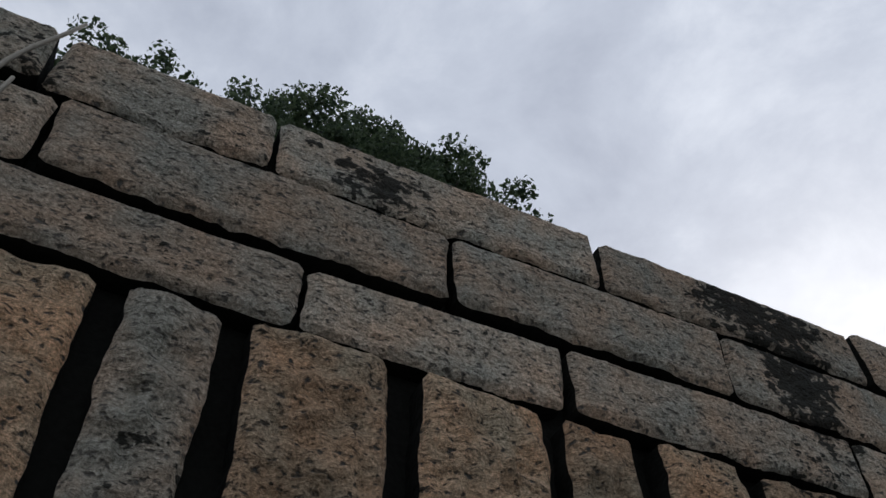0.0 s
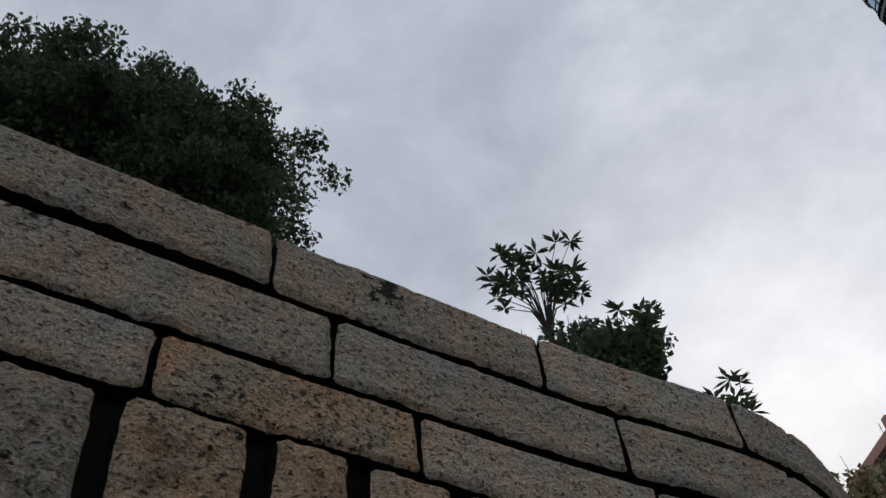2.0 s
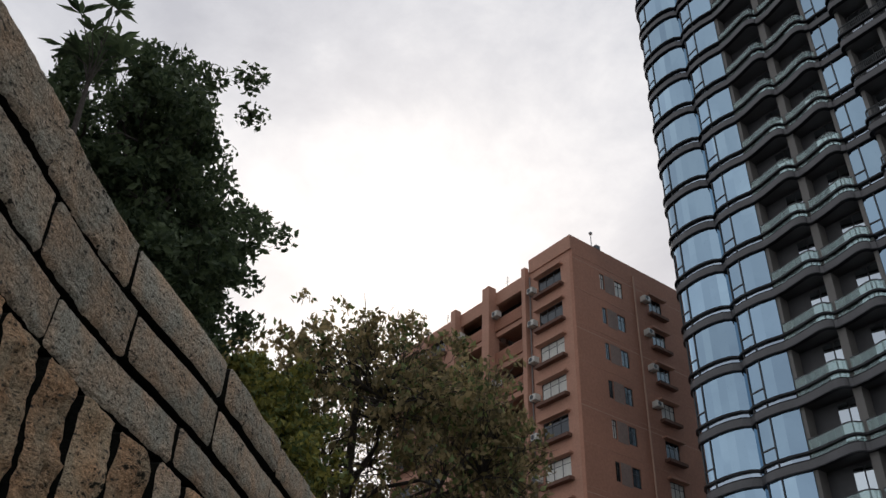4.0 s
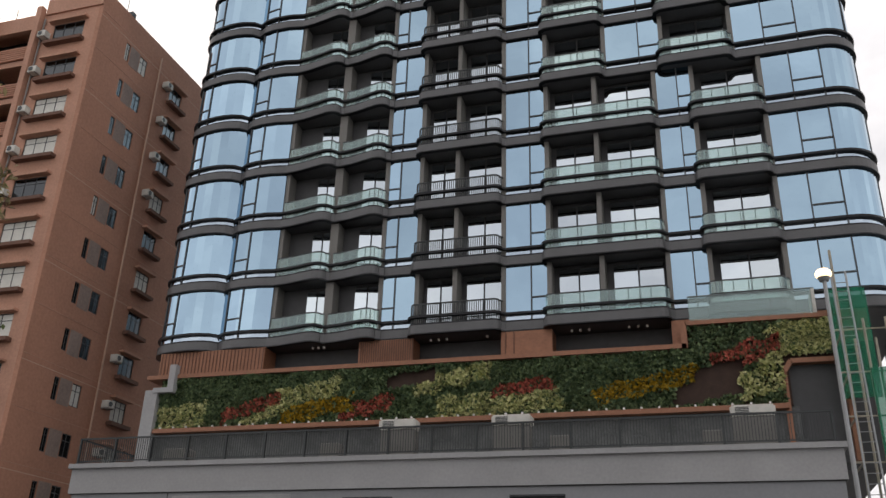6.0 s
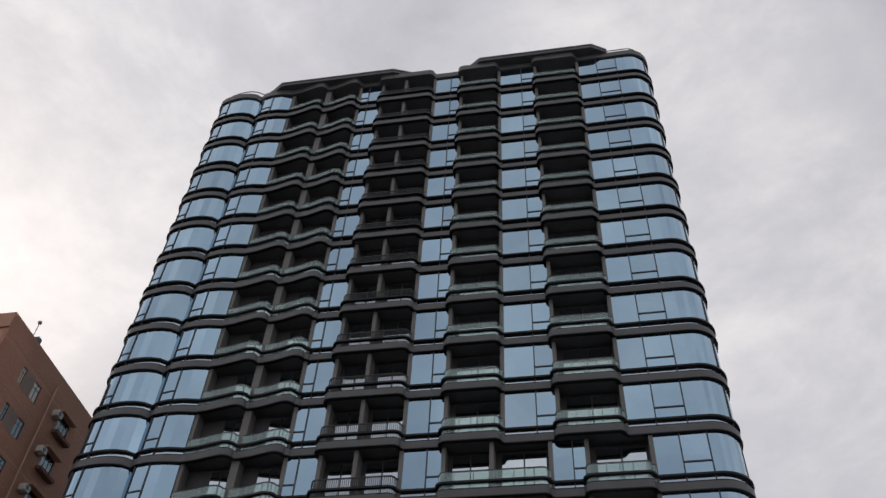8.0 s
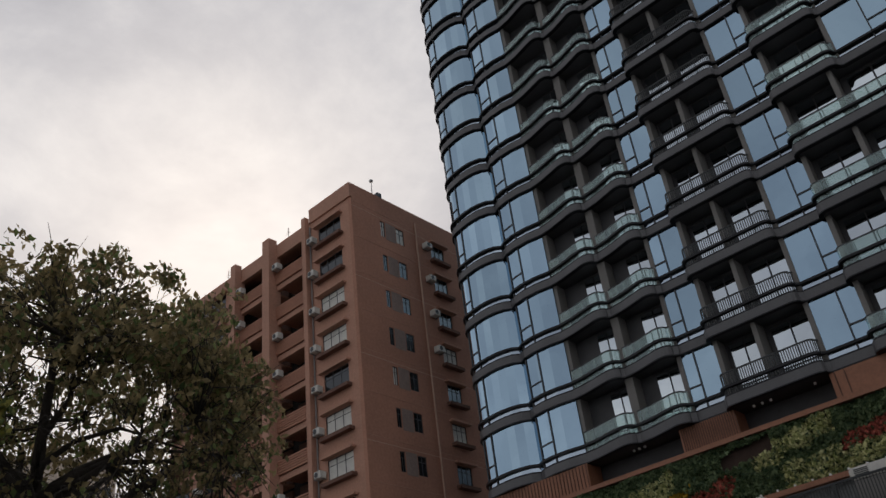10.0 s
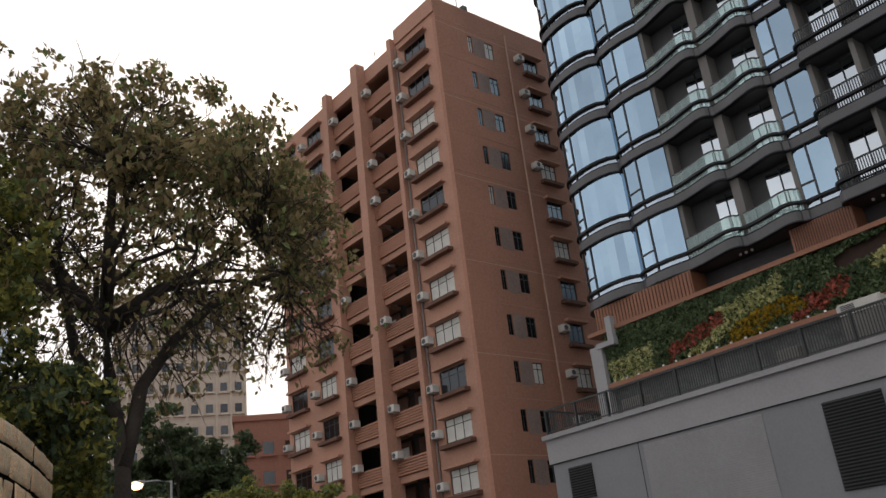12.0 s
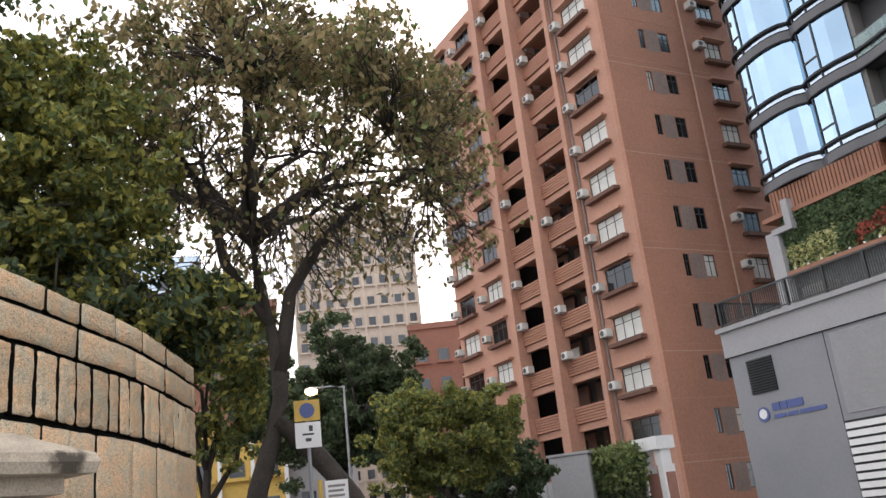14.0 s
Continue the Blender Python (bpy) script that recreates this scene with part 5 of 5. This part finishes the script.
tree("evergreen_tree", "dense dark evergreen tree on the bank behind the wall", 12.2, -35.95, 3.9, [(0, 0, 0), (0.1, 0, 2.5), (0.0, 0.1, 5)], 8, (0, -0.5, 8.7), (2.9, 3.0, 4.6), LEAF_DARK, 100000, 0.10, 41, 0.3, 150, 1.05, 0.3, 0.35, 2)
tree("evergreen_tree", "very tall dark evergreen tree on the bank above the wall", 14.6, -48.7, 3.9, [(0, 0, 0), (0.2, 0, 7), (0.0, 0.1, 11.8)], 11, (0, -0.2, 15.65), (4.2, 5.7, 5.2), LEAF_DARK, 260000, 0.10, 52, 0.4, 330, 1.3, 0.3, 0.45, 2, None, 0.22)
tree("evergreen_tree", "dark evergreen tree beside the tall one on the bank", 18.0, -53.2, 3.9, [(0, 0, 0), (0.1, 0, 6), (0.0, 0.1, 12.0)], 8, (0, 0.3, 14.4), (2.8, 2.6, 3.8), LEAF_DARK, 110000, 0.10, 43, 0.3, 130, 1.15, 0.3, 0.4, 2, None, 0.35)
tree("leafy_tree", "yellow-green leafy tree behind the retaining wall", 11.9, -32.6, 0.0, [(0, 0, 0), (0.1, 0, 3), (0.0, 0.1, 5.6)], 8, (0, 0.1, 8.2), (2.2, 2.3, 2.7), LEAF_GOLD, 46000, 0.095, 44, 0.2, 100, 0.75, 0.5, 0.3, 2, (LEAF_FRESH, 0.35))
tree("leafy_tree", "dark green leafy tree overhanging the end of the wall", 12.9, -31.8, 1.0, [(0, 0, 0), (0.1, 0, 2), (0.0, 0.1, 3.4)], 8, (0, 0.4, 4.4), (1.6, 2.3, 1.0), LEAF_DARK, 22000, 0.10, 45, 0.2, 50, 0.75, 0.5, 0.3, 2, (LEAF_GOLD, 0.4))
tree("leafy_tree", "small yellow-green tree beside the street tree", 6.4, -28.2, 0.0, [(0, 0, 0), (0.1, 0, 2), (0.0, 0.1, 3.4)], 7, (0, 0, 5.6), (1.6, 1.7, 2.4), LEAF_GOLD, 12000, 0.11, 46, 0.15, 45, 0.7, 0.5, 0.3, 2, (LEAF_FRESH, 0.5))
tree("evergreen_tree", "broad dark evergreen tree down the street", -13.6, -17.2, 0.0, [(0, 0, 0), (0.1, 0, 2.5), (0.0, 0.1, 4.6)], 8, (0, 0, 7.8), (4.0, 4.6, 3.3), LEAF_DARK, 50000, 0.16, 47, 0.35, 80, 1.2, 0.3, 0.4, 2)
tree("leafy_tree", "round fresh green tree with pale flower heads", 3.1, -20.1, 0.0, [(0, 0, 0), (0.1, 0.1, 1.4), (0.0, 0.1, 2.4)], 8, (0, 0.2, 4.2), (2.0, 2.5, 1.5), LEAF_FRESH, 30000, 0.10, 48, 0.2, 70, 0.75, 0.4, 0.35, 2, (LEAF_GOLD, 0.5))
tree("leafy_tree", "shaded tree beside the hoarding", -2.5, -15.5, 0.0, [(0, 0, 0), (0.1, 0.1, 1.2), (0.0, 0.1, 2.0)], 7, (0, 0.1, 2.8), (1.8, 2.2, 1.6), LEAF_DARK, 14000, 0.12, 49, 0.18, 40, 0.75, 0.4, 0.35, 2)


def sapling(x, y, z, h, seed, count, stem):
    """Slender young tree on the bank: a bare stem, then a small head of narrow leaves in stars."""
    rng = np.random.default_rng(seed)
    t = thing("sapling", "slender wild sapling with narrow leaves behind the wall", "sapling", x, y, z, 0, "saplings behind the wall")
    bm = bmesh.new()
    root = Vector((0, 0, stem))
    tube(bm, [(0.1, 0, -0.05), (0.05, 0.03, stem * 0.5), root], [0.03, 0.025, 0.014], 6)
    tips = []
    for i in range(count):
        a = rng.uniform(0, math.tau)
        e = Vector((math.cos(a) * h * rng.uniform(0.1, 0.48), math.sin(a) * h * rng.uniform(0.1, 0.48), h * rng.uniform(0.4, 0.95)))
        k = e * 0.5 + Vector((-e.x * 0.2, -e.y * 0.2, 0.05 * h))
        tube(bm, [root, root + k, root + e], [0.010 * h, 0.006 * h, 0.003], 4)
        tips.append(root + e)
        if i % 2:
            tips.append(root + k.lerp(e, 0.6) + Vector((0.05, 0.03, -0.02)))
    tagged(part("stem", bm, BARK, t), kind="stuff")
    verts, faces = [], []
    for e in tips:
        for k in range(9):
            a, up = rng.uniform(0, math.tau), rng.uniform(-0.25, 0.7)
            d = Vector((math.cos(a), math.sin(a), up)).normalized()
            w = d.cross(Vector((0, 0, 1))).normalized() * 0.02
            ln = rng.uniform(0.10, 0.17)
            b = len(verts)
            verts += [tuple(e), tuple(e + d * ln * 0.5 + w), tuple(e + d * ln - Vector((0, 0, 0.01))), tuple(e + d * ln * 0.5 - w)]
            faces += [(b, b + 1, b + 2), (b, b + 2, b + 3)]
    me = bpy.data.meshes.new("foliage")
    me.from_pydata(verts, [], faces)
    me.materials.append(LEAF_DARK)
    tagged(put("foliage", me, t), kind="stuff")


sapling(24.3, -40.02, 3.9, 1.1, 1, 30, 2.88)
sapling(25.0, -39.6, 3.9, 0.6, 3, 9, 1.85)
sapling(24.39, -38.67, 3.9, 0.6, 4, 12, 1.58)
rng = np.random.default_rng(8)
shrub = thing("wall_shrub", "low dark shrub on the bank just behind the wall", "shrub", 25.05, -39.78, 3.9)
leaves("foliage", LEAF_DARK, shrub, rng.normal(size=(4500, 3)).clip(-1.6, 1.6) * (0.13, 0.16, 0.12) + (0, 0, 1.85), 0.04, 81, 0.3)
bm = bmesh.new()
for k in range(9):
    a = k * 0.7
    tube(bm, [(0, 0, 0), (0.1 * math.cos(a), 0.15 * math.sin(a), 1.2), (0.2 * math.cos(a), 0.3 * math.sin(a), 2.2)], [0.015, 0.01, 0.004], 4)
part("stem", bm, BARK, shrub)

# ---- street things ----


def street_lamp(x, y, h, arm, rz, label, globe):
    t = thing("street_lamp", label, "street lamp", x, y, 0, rz, "street lamps")
    bm = bmesh.new()
    tube(bm, [(0, 0, 0), (0, 0, 1.2), (0, 0, h)], [0.085, 0.06, 0.045], 10)
    part("pole", bm, STEEL, t)
    if arm:
        bm = bmesh.new()
        tube(bm, [(0, 0, h - 0.06), (-arm * 0.5, 0, h + 0.02), (-arm, 0, h)], [0.045, 0.04, 0.035], 8)
        part("arm", bm, STEEL, t)
    bm = bmesh.new()
    if globe:
        bmesh.ops.create_uvsphere(bm, u_segments=18, v_segments=12, radius=0.18, matrix=pose(0, 0, h + 0.13) @ Matrix.Diagonal((1, 1, 0.72, 1)))
        part("globe", bm, LAMP_GLOW, t, "lit warm lamp globe", True)
        bm = bmesh.new()
        tube(bm, [(0, 0, h - 0.04), (0, 0, h + 0.04)], [0.1, 0.14], 12)
        part("collar", bm, STEEL, t)
    else:
        bmesh.ops.create_uvsphere(bm, u_segments=14, v_segments=8, radius=0.3, matrix=pose(-arm - 0.22, 0, h - 0.02) @ Matrix.Diagonal((1.1, 0.5, 0.3, 1)))
        part("housing", bm, STEEL, t)
        bm = bmesh.new()
        bmesh.ops.create_uvsphere(bm, u_segments=14, v_segments=8, radius=0.26, matrix=pose(-arm - 0.26, 0, h - 0.12) @ Matrix.Diagonal((1.05, 0.75, 0.7, 1)))
        part("lens", bm, LAMP_ORANGE, t, "lit warm lamp lens", True)


street_lamp(30.74, -18.2, 9.2, 0, 0, "slender steel lamp post with a lit warm globe", True)
street_lamp(-6.6, -19.5, 7.6, 1.1, 70, "grey steel street lamp with a lit orange head", False)

road_sign = thing("road_sign", "yellow road sign with a blue disc over a white plate", "road sign", 9.95, -26.75, 0, 72)
bm = bmesh.new()
tube(bm, [(0, 0.04, 0), (0, 0.04, 4.45)], [0.04, 0.04], 8)
part("post", bm, STEEL, road_sign)
boxes("yellow_plate", YELLOW_WALL, road_sign, (-0.27, -0.02, 3.98, 0.27, 0.0, 4.42))
bm = bmesh.new()
bmesh.ops.create_cone(bm, cap_ends=True, segments=20, radius1=0.16, radius2=0.16, depth=0.01, matrix=pose(0, -0.03, 4.2, 90))
part("blue_disc", bm, SIGN_BLUE, road_sign)
boxes("white_plate", WHITE_PAINT, road_sign, (-0.27, -0.02, 3.42, 0.27, 0.0, 3.95))
boxes("letter_bar", FRAME_DARK, road_sign, (-0.06, -0.026, 3.55, 0.06, -0.02, 3.62), (-0.12, -0.026, 3.68, 0.12, -0.02, 3.72), (0.02, -0.026, 3.76, 0.10, -0.02, 3.88))
notice = thing("notice_board", "white notice board on a yellow post", "notice board", 9.95, -26.2, 0, 72)
boxes("board", WHITE_PAINT, notice, (-0.24, -0.02, 2.25, 0.24, 0.0, 2.72))
boxes("letter_bar", PIPE_GREY, notice, (-0.18, -0.026, 2.58, 0.18, -0.02, 2.63), (-0.18, -0.026, 2.48, 0.14, -0.02, 2.53), (-0.18, -0.026, 2.38, 0.16, -0.02, 2.43))
bm = bmesh.new()
tube(bm, [(-0.34, 0, 0), (-0.34, 0, 2.75)], [0.05, 0.05], 8)
part("post", bm, YELLOW_WALL, notice)

hoarding = thing("hoarding", "pale corrugated hoarding along the pavement", "hoarding", 0, 0, 0)
for i in range(22):
    x, y = -11.5 + i * 0.36, -12.9 + i * 0.21
    bm = bmesh.new()
    box(bm, -0.2, -0.03 * (i % 2), 0, 0.2, 0.03, 2.9 + 0.05 * (i % 2))
    p = part("panel", bm, PODIUM_LIGHT, hoarding)
    p.matrix_basis = pose(x, y, 0, 0, 0, 30)
gate_pier = thing("gate_pier", "plain pale grey gate pier before the brown block", "pier", -3.1, -11.0, 0, 40)
bm = bmesh.new()
box(bm, -0.85, -0.5, 0, 0.85, 0.5, 3.75)
bmesh.ops.bevel(bm, geom=bm.edges[:], offset=0.04, segments=1, affect="EDGES")
part("shaft", bm, PODIUM_LIGHT, gate_pier)
boxes("cap", PODIUM_LIGHT, gate_pier, (-0.92, -0.56, 3.75, 0.92, 0.56, 3.85))
fence = thing("garden_fence", "low red brick garden wall with white posts", "fence", 0, 0, 0)
boxes("wall", RED_BRICK, fence, (-2.0, -9.2, 0, 0.6, -8.8, 2.6))
for x in (-1.9, -0.9, 0.2):
    boxes("post", WHITE_PAINT, fence, (x, -9.3, 0, x + 0.3, -8.7, 2.9))
boxes("lintel", WHITE_PAINT, fence, (-1.0, -9.5, 3.5, 0.6, -8.6, 4.0), (0.1, -9.3, 2.9, 0.5, -8.8, 3.5), (-0.9, -9.3, 2.9, -0.6, -8.8, 3.5))
rng = np.random.default_rng(9)
hedge = thing("hedge", "dark green climbing hedge over the garden wall", "hedge", -1.2, -9.9, 0)
leaves("foliage", LEAF_FRESH, hedge, rng.uniform(size=(7000, 3)) * (2.6, 1.0, 1.5) + (-1.8, -0.5, 2.2) + rng.normal(size=(7000, 3)) * 0.14, 0.13, 90, 0.4)
leaves("dark_foliage", LEAF_DARK, hedge, rng.uniform(size=(5000, 3)) * (2.6, 0.9, 2.4) + (-1.8, -0.45, 0.9) + rng.normal(size=(5000, 3)) * 0.1, 0.13, 91, 0.4)
boxes("hedge_core", SOIL, hedge, (-1.7, -0.3, 0, 0.7, 0.3, 3.2))

# ---- far buildings ----


def far_block(name, label, x, y, rz, w, d, h, mat, cols, rows, z0, storey, trim=None):
    t = thing(name, label, "apartment building", x, y, 0, rz)
    boxes("wall", mat, t, (-w / 2, 0, 0, w / 2, d, h))
    boxes("roof", mat, t, (-w / 2 - 0.2, -0.2, h, w / 2 + 0.2, d + 0.2, h + 0.6))
    step = w / cols
    bm = bmesh.new()
    box(bm, -step * 0.24, -0.06, 0, step * 0.24, 0.05, storey * 0.42)
    pane = mesh_of("window", bm, WINDOW_DARK)
    bm = bmesh.new()
    box(bm, -step * 0.38, -0.35, -0.25, step * 0.38, 0.0, -0.02)
    sill = mesh_of("window_sill", bm, mat)
    for r in range(rows):
        for c in range(cols):
            win = put("window", pane, t, pose(-w / 2 + step * (c + 0.5), 0, z0 + storey * r))
            put("window_sill", sill, win)
    sp = d / max(2, cols // 2)
    for r in range(rows):
        for c in range(max(2, cols // 2)):
            win = put("window", pane, t, pose(w / 2, sp * (c + 0.5), z0 + storey * r, 0, 0, 90))
    if trim:
        for c in range(cols + 1):
            boxes("rib", trim, t, (-w / 2 + step * c - 0.12, -0.3, 0, -w / 2 + step * c + 0.12, 0, h))
    return t


far_block("cream_tower", "distant cream apartment tower with rows of small windows", -75.0, 9.6, 66, 16.0, 12, 42.5, PALE_TOWER, 9, 14, 2.4, 2.75, PALE_TOWER)
far_block("red_block", "distant dull red apartment building with a flat roof", -52.0, 10.6, 62, 9.0, 10, 21.5, RED_BRICK, 4, 6, 3.0, 3.0)
far_block("red_block", "distant dull red building behind the street tree", -46.0, -15.0, 75, 9.0, 10, 21.5, RED_BRICK, 4, 6, 3.0, 3.0)
far_block("glass_block", "distant pale blue glazed building behind the trees", -60.0, -17.5, 75, 7.0, 10, 30.0, GLASS_BAND, 3, 9, 3.0, 3.0)
far_block("yellow_building", "low yellow painted building with white pilasters", -31.0, -18.0, 66, 6.5, 8, 8.6, YELLOW_WALL, 3, 2, 3.6, 2.4, WHITE_PAINT)
far_block("white_shophouse", "low white building at the end of the street", -30.0, -13.5, 66, 6.0, 8, 6.4, PODIUM_LIGHT, 3, 2, 1.0, 2.6)
